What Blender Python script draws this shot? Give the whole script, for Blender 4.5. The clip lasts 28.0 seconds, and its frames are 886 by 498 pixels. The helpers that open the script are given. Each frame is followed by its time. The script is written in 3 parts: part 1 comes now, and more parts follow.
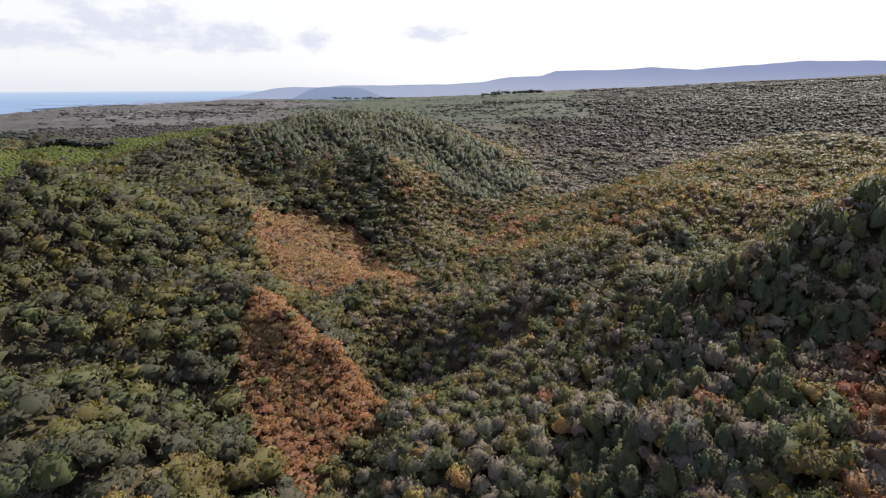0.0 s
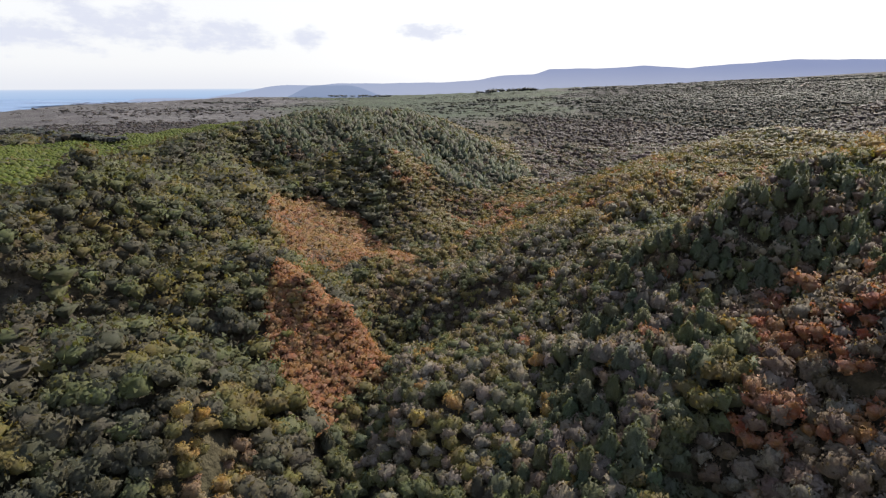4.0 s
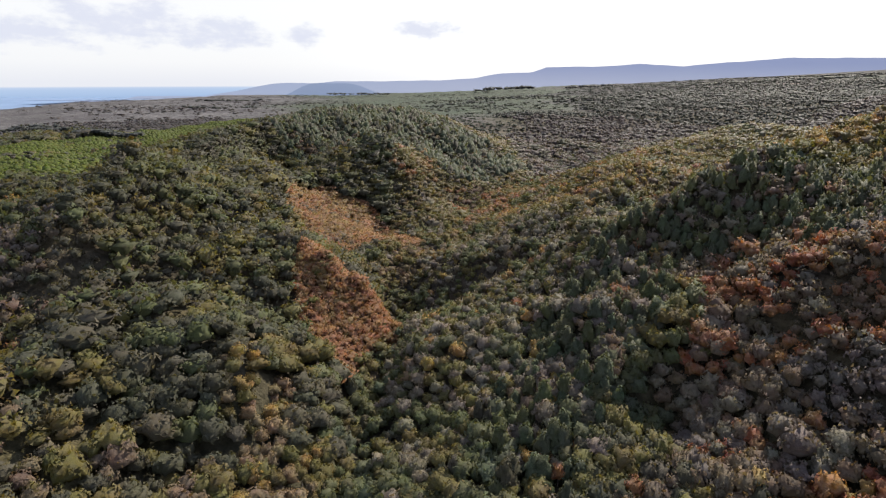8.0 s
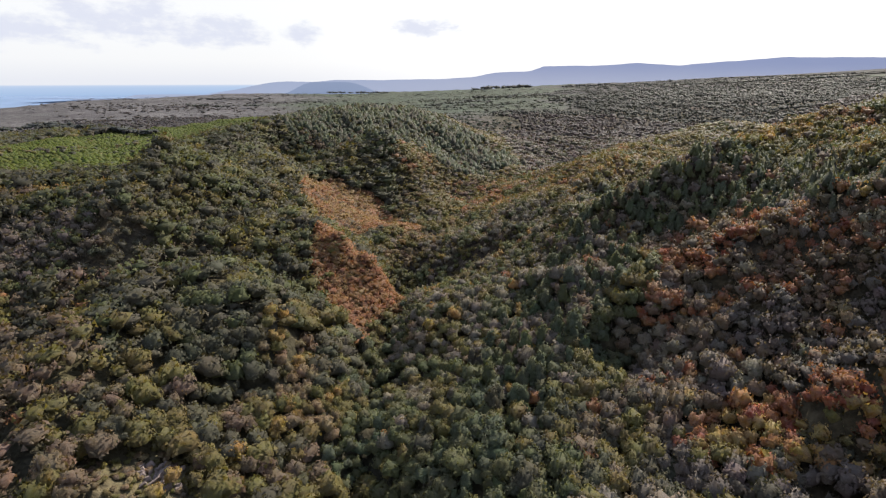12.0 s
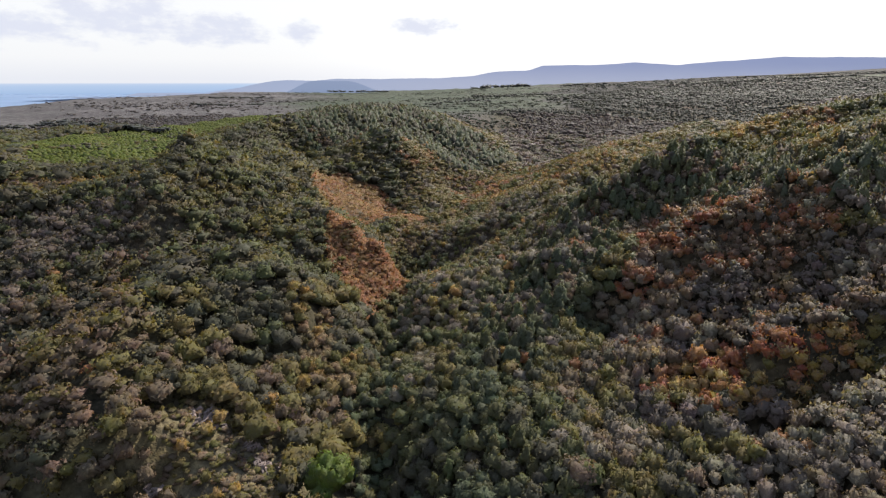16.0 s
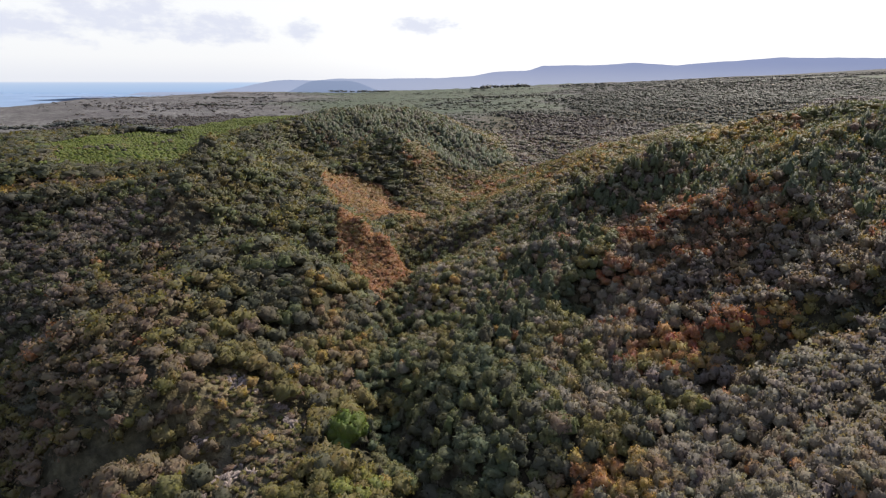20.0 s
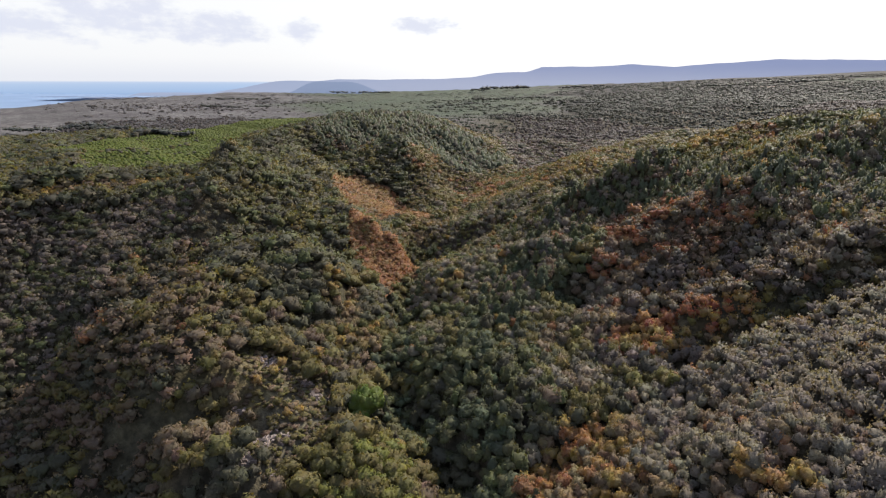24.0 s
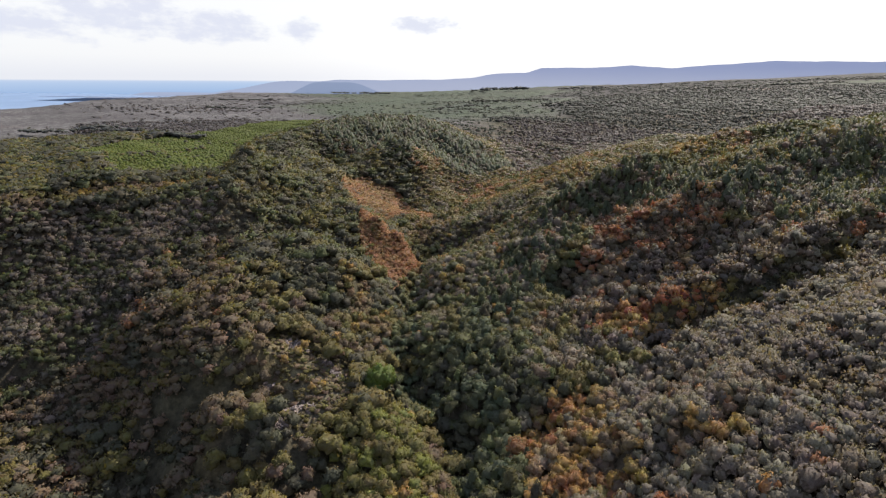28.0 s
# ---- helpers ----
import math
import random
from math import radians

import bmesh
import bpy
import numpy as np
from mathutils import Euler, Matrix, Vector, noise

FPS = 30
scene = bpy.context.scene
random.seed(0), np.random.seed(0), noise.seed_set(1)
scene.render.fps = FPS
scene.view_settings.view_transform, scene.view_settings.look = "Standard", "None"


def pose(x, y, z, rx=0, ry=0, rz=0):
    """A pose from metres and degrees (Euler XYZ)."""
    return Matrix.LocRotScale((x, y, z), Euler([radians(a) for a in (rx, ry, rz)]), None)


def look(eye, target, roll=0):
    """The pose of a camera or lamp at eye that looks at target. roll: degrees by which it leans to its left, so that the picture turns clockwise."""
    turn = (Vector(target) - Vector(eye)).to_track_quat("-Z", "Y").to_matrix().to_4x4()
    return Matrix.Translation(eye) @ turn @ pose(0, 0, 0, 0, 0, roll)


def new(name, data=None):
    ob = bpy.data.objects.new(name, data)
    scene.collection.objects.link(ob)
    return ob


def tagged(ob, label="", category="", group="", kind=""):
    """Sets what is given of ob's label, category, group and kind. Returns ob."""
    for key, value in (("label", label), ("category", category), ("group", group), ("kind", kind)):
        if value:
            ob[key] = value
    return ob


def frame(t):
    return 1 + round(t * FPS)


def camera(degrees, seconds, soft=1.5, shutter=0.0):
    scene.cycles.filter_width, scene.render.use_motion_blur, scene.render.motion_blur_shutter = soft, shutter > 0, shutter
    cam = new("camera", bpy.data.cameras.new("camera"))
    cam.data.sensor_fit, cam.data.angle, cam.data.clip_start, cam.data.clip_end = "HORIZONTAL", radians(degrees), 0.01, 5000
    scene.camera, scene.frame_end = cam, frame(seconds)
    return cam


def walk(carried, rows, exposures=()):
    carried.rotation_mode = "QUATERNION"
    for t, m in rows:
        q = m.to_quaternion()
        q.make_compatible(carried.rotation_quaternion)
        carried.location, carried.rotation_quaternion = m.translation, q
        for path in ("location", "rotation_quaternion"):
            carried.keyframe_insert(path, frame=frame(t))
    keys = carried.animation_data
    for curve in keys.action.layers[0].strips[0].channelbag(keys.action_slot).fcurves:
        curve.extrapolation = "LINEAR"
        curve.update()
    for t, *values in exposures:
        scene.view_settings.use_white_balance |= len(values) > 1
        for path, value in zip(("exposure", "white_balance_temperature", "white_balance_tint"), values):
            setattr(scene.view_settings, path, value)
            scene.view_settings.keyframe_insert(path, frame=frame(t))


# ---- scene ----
cam = camera(78.1, 28.0, soft=1.25)
METRES, EYE, TILT, LEAN, TURN = 240.0, 0.0, -16.6, 0.1, 0.0
ROWS = [
    (0.0, 0.0, 0.0, 0.0, 0.0, 0.0, -0.0),
    (0.5, 0.0011, -0.0172, -0.0054, -0.07, -0.02, 0.03),
    (1.0, 0.0031, -0.0345, -0.0096, -0.11, -0.02, 0.04),
    (1.5, 0.0048, -0.051, -0.0144, -0.16, -0.06, 0.04),
    (2.0, 0.0047, -0.0685, -0.0196, -0.22, -0.08, 0.09),
    (2.5, 0.0038, -0.087, -0.0259, -0.3, -0.1, 0.09),
    (3.0, 0.0029, -0.1054, -0.0315, -0.35, -0.11, 0.09),
    (3.5, 0.0004, -0.124, -0.0371, -0.43, -0.15, 0.1),
    (5.5, -0.0083, -0.1973, -0.0586, -0.62, -0.28, 0.13),
    (6.0, -0.0111, -0.2154, -0.0632, -0.67, -0.32, 0.13),
    (6.5, -0.0128, -0.2333, -0.0678, -0.69, -0.33, 0.14),
    (7.0, -0.0149, -0.2521, -0.0721, -0.72, -0.34, 0.16),
    (7.5, -0.0166, -0.2713, -0.0769, -0.74, -0.37, 0.17),
    (8.0, -0.0179, -0.2908, -0.0815, -0.76, -0.4, 0.14),
    (8.5, -0.0184, -0.3108, -0.0865, -0.77, -0.42, 0.16),
    (9.0, -0.0193, -0.3308, -0.0925, -0.81, -0.44, 0.16),
    (9.5, -0.02, -0.3508, -0.098, -0.83, -0.45, 0.13),
    (10.0, -0.0205, -0.3712, -0.1017, -0.86, -0.47, 0.14),
    (10.5, -0.0205, -0.3911, -0.1058, -0.87, -0.46, 0.15),
    (11.0, -0.0208, -0.41, -0.1118, -0.9, -0.47, 0.15),
    (11.5, -0.0209, -0.4291, -0.1161, -0.92, -0.5, 0.14),
    (12.0, -0.0217, -0.4479, -0.1202, -0.94, -0.54, 0.14),
    (12.5, -0.0225, -0.4665, -0.1249, -0.98, -0.56, 0.13),
    (14.5, -0.0262, -0.5325, -0.1402, -1.03, -0.6, 0.1),
    (15.0, -0.0279, -0.5472, -0.1439, -1.03, -0.62, 0.08),
    (15.5, -0.0291, -0.5613, -0.1468, -1.02, -0.62, 0.09),
    (16.0, -0.0308, -0.5751, -0.1495, -1.04, -0.66, 0.07),
    (16.5, -0.0327, -0.5896, -0.1519, -1.06, -0.67, 0.06),
    (17.0, -0.0341, -0.6044, -0.1542, -1.04, -0.68, 0.05),
    (17.5, -0.0351, -0.6202, -0.1564, -1.04, -0.68, 0.04),
    (18.0, -0.0346, -0.6369, -0.1576, -0.99, -0.72, 0.04),
    (18.5, -0.0353, -0.6542, -0.16, -1.02, -0.7, 0.01),
    (19.0, -0.0349, -0.6717, -0.1613, -1.01, -0.72, 0.01),
    (19.5, -0.0351, -0.689, -0.1627, -1.02, -0.72, -0.0),
    (20.0, -0.0351, -0.706, -0.1639, -1.03, -0.74, -0.02),
    (20.5, -0.0358, -0.7225, -0.1647, -1.03, -0.75, -0.04),
    (21.0, -0.0373, -0.7386, -0.1659, -1.05, -0.75, -0.05),
    (21.5, -0.0391, -0.7546, -0.1668, -1.06, -0.75, -0.06),
    (23.5, -0.0491, -0.8171, -0.1688, -1.08, -0.74, -0.11),
    (24.0, -0.0512, -0.8338, -0.1699, -1.09, -0.74, -0.11),
    (24.5, -0.0528, -0.8512, -0.1707, -1.09, -0.75, -0.12),
    (25.0, -0.0543, -0.869, -0.1716, -1.1, -0.76, -0.14),
    (25.5, -0.0559, -0.8866, -0.1724, -1.12, -0.77, -0.15),
    (26.0, -0.0576, -0.9042, -0.173, -1.13, -0.78, -0.18),
    (26.5, -0.0597, -0.9216, -0.1735, -1.14, -0.78, -0.2),
    (27.0, -0.0618, -0.9392, -0.1744, -1.15, -0.78, -0.21),
    (27.5, -0.0635, -0.9572, -0.1751, -1.16, -0.77, -0.23),
    (28.0, -0.0645, -0.9754, -0.176, -1.16, -0.78, -0.24),
]
walk(cam, [(t, pose(0, 0, EYE, TILT, LEAN, TURN) @ pose(METRES * x, METRES * y, METRES * z, 90 + pitch, roll, yaw)) for t, x, y, z, yaw, pitch, roll in ROWS])

# ---- sky, sun and exposure ----
SUN_AZ, SUN_EL = 33.0, 38.5
scene.view_settings.exposure = 1.6
sun_data = bpy.data.lights.new("sun", "SUN")
sun_data.energy, sun_data.angle, sun_data.color = 4.6, radians(0.6), (1.0, 0.925, 0.81)
sun = new("sun", sun_data)
sun_way = Vector((math.sin(radians(SUN_AZ)) * math.cos(radians(SUN_EL)), math.cos(radians(SUN_AZ)) * math.cos(radians(SUN_EL)), math.sin(radians(SUN_EL))))
sun.matrix_world = look(sun_way * 600, (0, 0, 0))


class Tree:
    """A short way to write node trees."""

    def __init__(self, nt):
        self.nt = nt
        nt.nodes.clear()

    def n(self, kind, ins=(), **props):
        nd = self.nt.nodes.new(kind)
        for k, v in props.items():
            if k == "op":
                nd.operation = v
            elif k == "blend":
                nd.data_type, nd.blend_type = "RGBA", v
            elif k == "sky":
                nd.sky_type = v
            elif k == "attr":
                nd.attribute_name = v
        for key, v in (ins.items() if isinstance(ins, dict) else enumerate(ins)):
            if v is None:
                continue
            if isinstance(v, bpy.types.NodeSocket):
                self.nt.links.new(v, nd.inputs[key])
            else:
                nd.inputs[key].default_value = v
        return nd

    def math(self, op, a, b=None, c=None):
        return self.n("ShaderNodeMath", (a, b, c), op=op).outputs[0]

    def mix(self, fac, a, b, blend="MIX"):
        nd = self.n("ShaderNodeMix", {0: fac, 6: a, 7: b}, blend=blend)
        return nd.outputs[2]

    def noise(self, vec, scale, detail=3.0, rough=0.55):
        return self.n("ShaderNodeTexNoise", {"Vector": vec, "Scale": scale, "Detail": detail, "Roughness": rough}).outputs["Fac"]

    def ramp(self, fac, stops):
        nd = self.n("ShaderNodeValToRGB", (fac,))
        el = nd.color_ramp.elements
        while len(el) < len(stops):
            el.new(0.5)
        for e, (p, c) in zip(el, stops):
            e.position, e.color = p, (*c, 1.0) if len(c) == 3 else c
        return nd.outputs[0]

    def span(self, v, a, b, c=0.0, d=1.0):
        nd = self.n("ShaderNodeMapRange", (v, a, b, c, d))
        nd.interpolation_type = "SMOOTHSTEP"
        return nd.outputs[0]


def build_world():
    world = bpy.data.worlds.new("sky")
    scene.world = world
    world.use_nodes = True
    T = Tree(world.node_tree)
    way = T.n("ShaderNodeTexCoord").outputs["Generated"]
    sep = T.n("ShaderNodeSeparateXYZ", (way,))
    x, y, z = sep.outputs[0], sep.outputs[1], sep.outputs[2]
    skynode = T.n("ShaderNodeTexSky", sky="NISHITA")
    skynode.sun_disc, skynode.sun_elevation, skynode.sun_rotation = False, radians(SUN_EL), radians(SUN_AZ)
    skynode.dust_density, skynode.air_density = 2.0, 1.0
    clear = T.mix(1.0, skynode.outputs[0], (0.075, 0.075, 0.075, 1), "MULTIPLY")
    # thin bright veil over the whole sky, whitest towards the sun
    veil_col = T.ramp(z, [(0.0, (0.35, 0.36, 0.39)), (0.03, (0.385, 0.39, 0.405)), (0.16, (0.405, 0.405, 0.41)), (0.34, (0.41, 0.455, 0.57)), (1.0, (0.34, 0.43, 0.66))])
    veil = T.mix(0.92, clear, veil_col)
    toward = T.span(x, -0.35, 0.15)
    veil = T.mix(T.math("MULTIPLY", T.math("MULTIPLY", toward, T.span(z, 0.30, 0.14)), 0.6), veil, (0.45, 0.45, 0.45, 1))
    # a bank of flat grey-blue clouds low on one side: heading, height, half width, half height
    heading, height = T.math("ARCTAN2", x, y), T.math("ARCSINE", z)
    flat = T.n("ShaderNodeCombineXYZ", (T.math("MULTIPLY", heading, 1.0), T.math("MULTIPLY", height, 2.2), 0.0)).outputs[0]
    puff = T.math("SUBTRACT", T.noise(flat, 17.0, 6.0, 0.62), 0.5)
    cloud = None
    for az, el, wide, high in ((-0.495, 0.088, 0.100, 0.034), (-0.36, 0.074, 0.085, 0.024), (-0.64, 0.072, 0.110, 0.026), (-0.225, 0.076, 0.032, 0.018), (-0.02, 0.086, 0.055, 0.015), (-0.16, 0.150, 0.04, 0.008), (-0.27, 0.152, 0.05, 0.008), (-0.95, 0.10, 0.22, 0.05), (0.7, 0.30, 0.25, 0.03), (-1.3, 0.2, 0.3, 0.06)):
        u = T.math("DIVIDE", T.math("SUBTRACT", heading, az), wide)
        w = T.math("DIVIDE", T.math("SUBTRACT", height, el), high)
        r = T.math("ADD", T.math("MULTIPLY", u, u), T.math("MULTIPLY", w, w))
        r = T.math("ADD", r, T.math("MULTIPLY", puff, 7.0))
        c = T.span(r, 1.65, -0.35)
        cloud = c if cloud is None else T.math("MAXIMUM", cloud, c)
    col = T.mix(T.math("MULTIPLY", cloud, 0.95), veil, (0.305, 0.318, 0.368, 1))
    # open sea beyond the last of the water, horizon haze painted into its colour
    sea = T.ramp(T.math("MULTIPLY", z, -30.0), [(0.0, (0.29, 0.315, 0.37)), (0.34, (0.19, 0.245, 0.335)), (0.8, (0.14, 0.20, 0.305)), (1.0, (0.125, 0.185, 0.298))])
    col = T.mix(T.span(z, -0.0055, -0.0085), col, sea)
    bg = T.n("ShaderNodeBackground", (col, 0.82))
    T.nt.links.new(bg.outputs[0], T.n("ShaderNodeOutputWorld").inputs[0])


build_world()


# ---- materials ----
def material(name):
    m = bpy.data.materials.new(name)
    m.use_nodes = True
    return m, Tree(m.node_tree)


def finish(T, shader):
    T.nt.links.new(shader, T.n("ShaderNodeOutputMaterial").inputs[0])


def foliage(name, single):
    """Leaves: tint of the tree, changed leaf by leaf; light shines through them."""
    m, T = material(name)
    if single:
        tint = T.n("ShaderNodeObjectInfo").outputs["Color"]
    else:
        tint = T.n("ShaderNodeAttribute", attr="tint").outputs["Color"]
    rnd = T.n("ShaderNodeNewGeometry").outputs["Random Per Island"]
    pos = T.n("ShaderNodeNewGeometry").outputs["Position"]
    fine, coarse = T.noise(pos, 2.6, 3.0, 0.7), T.noise(pos, 0.5, 2.0)
    value = T.math("ADD", T.math("MULTIPLY", rnd, 0.16), T.span(fine, 0.28, 0.72, 0.72, 1.14))
    hsv = T.n("ShaderNodeHueSaturation", {"Hue": T.span(T.noise(pos, 0.22, 2.0), 0.3, 0.7, 0.485, 0.515), "Saturation": T.span(coarse, 0.3, 0.7, 0.85, 1.12), "Value": value, "Color": tint})
    col = hsv.outputs[0]
    bsdf = T.n("ShaderNodeBsdfPrincipled", {"Base Color": col, "Roughness": T.math("ADD", T.math("MULTIPLY", rnd, 0.2), 0.65), "Specular IOR Level": 0.12})
    bmp = T.n("ShaderNodeBump", {"Strength": 0.35, "Distance": 0.5, "Height": fine})
    T.nt.links.new(bmp.outputs[0], bsdf.inputs["Normal"])
    trans = T.n("ShaderNodeBsdfTranslucent", {"Color": T.mix(1.0, col, (1.0, 0.95, 0.55, 1), "MULTIPLY")})
    finish(T, T.n("ShaderNodeMixShader", (0.40, bsdf.outputs[0], trans.outputs[0])).outputs[0])
    return m


def plain(name, a, b, scale, rough=0.85, bump=0.3):
    m, T = material(name)
    pos = T.n("ShaderNodeTexCoord").outputs["Object"]
    n1, n2 = T.noise(pos, scale, 5.0), T.noise(pos, scale * 6, 3.0)
    col = T.mix(T.span(T.math("ADD", T.math("MULTIPLY", n1, 0.65), T.math("MULTIPLY", n2, 0.35)), 0.35, 0.65), (*a, 1), (*b, 1))
    bsdf = T.n("ShaderNodeBsdfPrincipled", {"Base Color": col, "Roughness": rough})
    bmp = T.n("ShaderNodeBump", {"Strength": bump, "Distance": 0.1, "Height": n2})
    T.nt.links.new(bmp.outputs[0], bsdf.inputs["Normal"])
    finish(T, bsdf.outputs[0])
    return m


def ground_material():
    """Leaf litter, dry grass and heath, coloured by what grows there, with grain at three scales."""
    m, T = material("forest_floor")
    pos = T.n("ShaderNodeNewGeometry").outputs["Position"]
    cover = T.n("ShaderNodeAttribute", attr="tint").outputs["Color"]
    n1, n2, n3 = T.noise(pos, 0.35, 5.0), T.noise(pos, 0.035, 4.0, 0.65), T.noise(pos, 0.006, 4.0)
    grain = T.noise(pos, 0.12, 4.0, 0.7)
    value = T.math("MULTIPLY", T.span(n1, 0.3, 0.7, 0.65, 1.3), T.math("MULTIPLY", T.span(grain, 0.3, 0.7, 0.7, 1.3), T.span(n2, 0.3, 0.7, 0.7, 1.3)))
    hsv = T.n("ShaderNodeHueSaturation", {"Hue": T.span(n3, 0.3, 0.7, 0.475, 0.525), "Saturation": T.span(n2, 0.3, 0.7, 0.75, 1.15), "Value": value, "Color": cover})
    bsdf = T.n("ShaderNodeBsdfPrincipled", {"Base Color": hsv.outputs[0], "Roughness": 0.95, "Specular IOR Level": 0.05})
    bmp = T.n("ShaderNodeBump", {"Strength": 0.8, "Distance": 3.0, "Height": grain})
    T.nt.links.new(bmp.outputs[0], bsdf.inputs["Normal"])
    finish(T, bsdf.outputs[0])
    return m


def sea_material():
    m, T = material("sea_water")
    pos = T.n("ShaderNodeNewGeometry").outputs["Position"]
    n1, n2 = T.noise(pos, 0.004, 4.0), T.noise(pos, 0.09, 4.0)
    col = T.mix(T.span(n1, 0.35, 0.65), (0.088, 0.126, 0.190, 1), (0.100, 0.142, 0.212, 1))
    bsdf = T.n("ShaderNodeBsdfPrincipled", {"Base Color": col, "Roughness": 0.6, "IOR": 1.33, "Specular IOR Level": 0.06})
    bmp = T.n("ShaderNodeBump", {"Strength": 0.12, "Distance": 1.0, "Height": n2})
    T.nt.links.new(bmp.outputs[0], bsdf.inputs["Normal"])
    finish(T, bsdf.outputs[0])
    return m


def distance_material():
    """Far wooded hills; haze of kilometres of bright air is painted in as glow."""
    m, T = material("painted_haze_hills")
    pos = T.n("ShaderNodeNewGeometry").outputs["Position"]
    sep = T.n("ShaderNodeSeparateXYZ", (pos,))
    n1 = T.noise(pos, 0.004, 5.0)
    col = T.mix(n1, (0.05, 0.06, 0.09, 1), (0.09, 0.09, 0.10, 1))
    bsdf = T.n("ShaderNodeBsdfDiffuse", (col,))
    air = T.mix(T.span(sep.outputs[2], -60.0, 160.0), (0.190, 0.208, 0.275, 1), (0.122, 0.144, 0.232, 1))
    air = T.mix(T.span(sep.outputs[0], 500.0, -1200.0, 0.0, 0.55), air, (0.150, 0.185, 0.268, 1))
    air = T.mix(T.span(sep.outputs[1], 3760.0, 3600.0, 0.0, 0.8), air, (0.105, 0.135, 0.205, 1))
    haze_glow = T.n("ShaderNodeEmission", (air, 0.82))
    finish(T, T.n("ShaderNodeMixShader", (0.85, bsdf.outputs[0], haze_glow.outputs[0])).outputs[0])
    return m


LEAF_OWN, LEAF_WOOD = foliage("leaves", True), foliage("woodland_leaves", False)
BARK = plain("bark", (0.045, 0.035, 0.026), (0.11, 0.09, 0.07), 3.0)
ROCK = plain("pale_rock", (0.040, 0.031, 0.027), (0.150, 0.112, 0.096), 1.1, 0.9, 0.9)
GROUND, SEA, DISTANT = ground_material(), sea_material(), distance_material()

# ---- the lie of the land: valleys and ridges as lines of x, y and treetop height, in map units ----
UNIT = 1.5  # metres in a map unit
RAVINES = [
    [(2, -122, -92.0), (-2, -55, -92.2), (-3, -22, -98.3), (-19, 19, -93.6), (-20, 87, -92.9), (-16, 135, -90.5), (-5, 185, -64.1), (12, 240, -64.2), (51, 294, -55.2), (93, 331, -56.5), (150, 439, -46.0)],
    [(-6, -6, -71.1), (31, -4, -69.9), (48, -5, -69.2), (62, -1, -72.0), (82, 1, -60.5), (102, 3, -54.5), (120, 7, -45.5), (140, 14, -33.1), (170, 24, -24.2), (220, 36, -11.7)],
]
SIDE_VALLEYS = [
    [(-60, -100, -103.2), (-95, -55, -100.7), (-119, -17, -99.1), (-146, -1, -95.3), (-166, 22, -73.9), (-186, 45, -72.5), (-259, 46, -62.5)],
    [(-71, -19, -71.5), (-80, -19, -85.7), (-91, -34, -97.4)],
    [(-16, 128, -76.9), (-3, 133, -81.5), (9, 135, -81.0), (20, 137, -73.2), (34, 136, -56.1), (48, 134, -41.6)],
    [(16, 62, -63.0), (22, 78, -63.3), (26, 96, -59.4)],
    [(-16, 164, -66.0), (-49, 165, -62.3), (-78, 164, -39.7)],
    [(-17, 43, -73.0), (-53, 43, -71.9), (-75, 49, -62.4)],
]
WEST_RIDGES = [
    [(-135, 187, -31.6), (-115, 157, -19.7), (-107, 110, -31.7), (-84, 86, -53.3), (-86, 37, -50.4), (-78, 5, -64.1), (-69, 7, -59.0), (-61, -4, -73.8), (-55, -19, -70.8), (-37, -30, -84.5), (-28, -44, -84.6), (-24, -72, -90.2)],
    [(-135, 187, -31.4), (-190, 123, -29.7), (-219, 80, -37.7), (-301, 90, -40.0)],
    [(-77, 124, -50.6), (-55, 139, -46.5), (-42, 127, -46.9), (-29, 126, -52.8)],
    [(-71, 79, -46.0), (-50, 67, -54.9), (-37, 67, -75.6)],
]
EAST_RIDGES = [
    [(46, 118, -37.5), (26, 125, -59.3), (12, 120, -63.9), (4, 103, -68.0), (1, 80, -70.0), (-8, 60, -75.2), (-16, 42, -73.2)],
    [(13, 37, -68.0), (12, 56, -69.6)],
    [(21, 96, -58.3), (37, 70, -40.2), (44, 48, -70.4)],
    [(47, 95, -36.8), (55, 102, -26.8), (85, 107, -16.1), (146, 130, -5.7), (205, 114, 2.4), (280, 110, 12.0)],
    [(50, 63, -45.1), (63, 50, -46.5), (79, 61, -33.0), (100, 60, -17.5), (108, 50, -14.0), (123, 70, -7.0), (169, 80, 1.3), (228, 84, 5.2)],
    [(22, -22, -83.8), (39, -16, -70.1), (58, -11, -57.8), (78, -6, -49.1), (100, -4, -36.9), (118, -1, -36.6), (160, 12, -17.8), (210, 12, 0.2)],
    [(30, -95, -58.4), (75, -89, -41.7), (139, -59, -11.9)],
    [(30, -46, -74.0), (42, -46, -59.2), (55, -49, -46.4), (72, -45, -41.5), (105, -38, -31.4), (150, -22, -14.8)],
    [(40, 11, -70.3), (59, 13, -60.3), (72, 13, -42.0), (86, 10, -36.2), (100, 12, -33.7), (118, 15, -26.0), (150, 28, -18.0)],
    [(0, 147, -66.2), (20, 145, -54.2), (40, 148, -48.4)],
]
BACK_RIDGES = [
    [(-134, 186, -31.2), (-105, 263, -18.4), (-50, 377, -18.5), (-62, 500, -25.8)],
    [(-85, 205, -35.9), (-61, 203, -49.2), (-29, 202, -70.8)],
    [(-82, 240, -46.8), (-37, 266, -28.5)],
    [(68, 156, -28.3), (120, 230, -30.0), (180, 260, -21.5)],
    [(-134, 186, -31.1), (-215, 235, -33.6), (-270, 380, -40.5)],
]
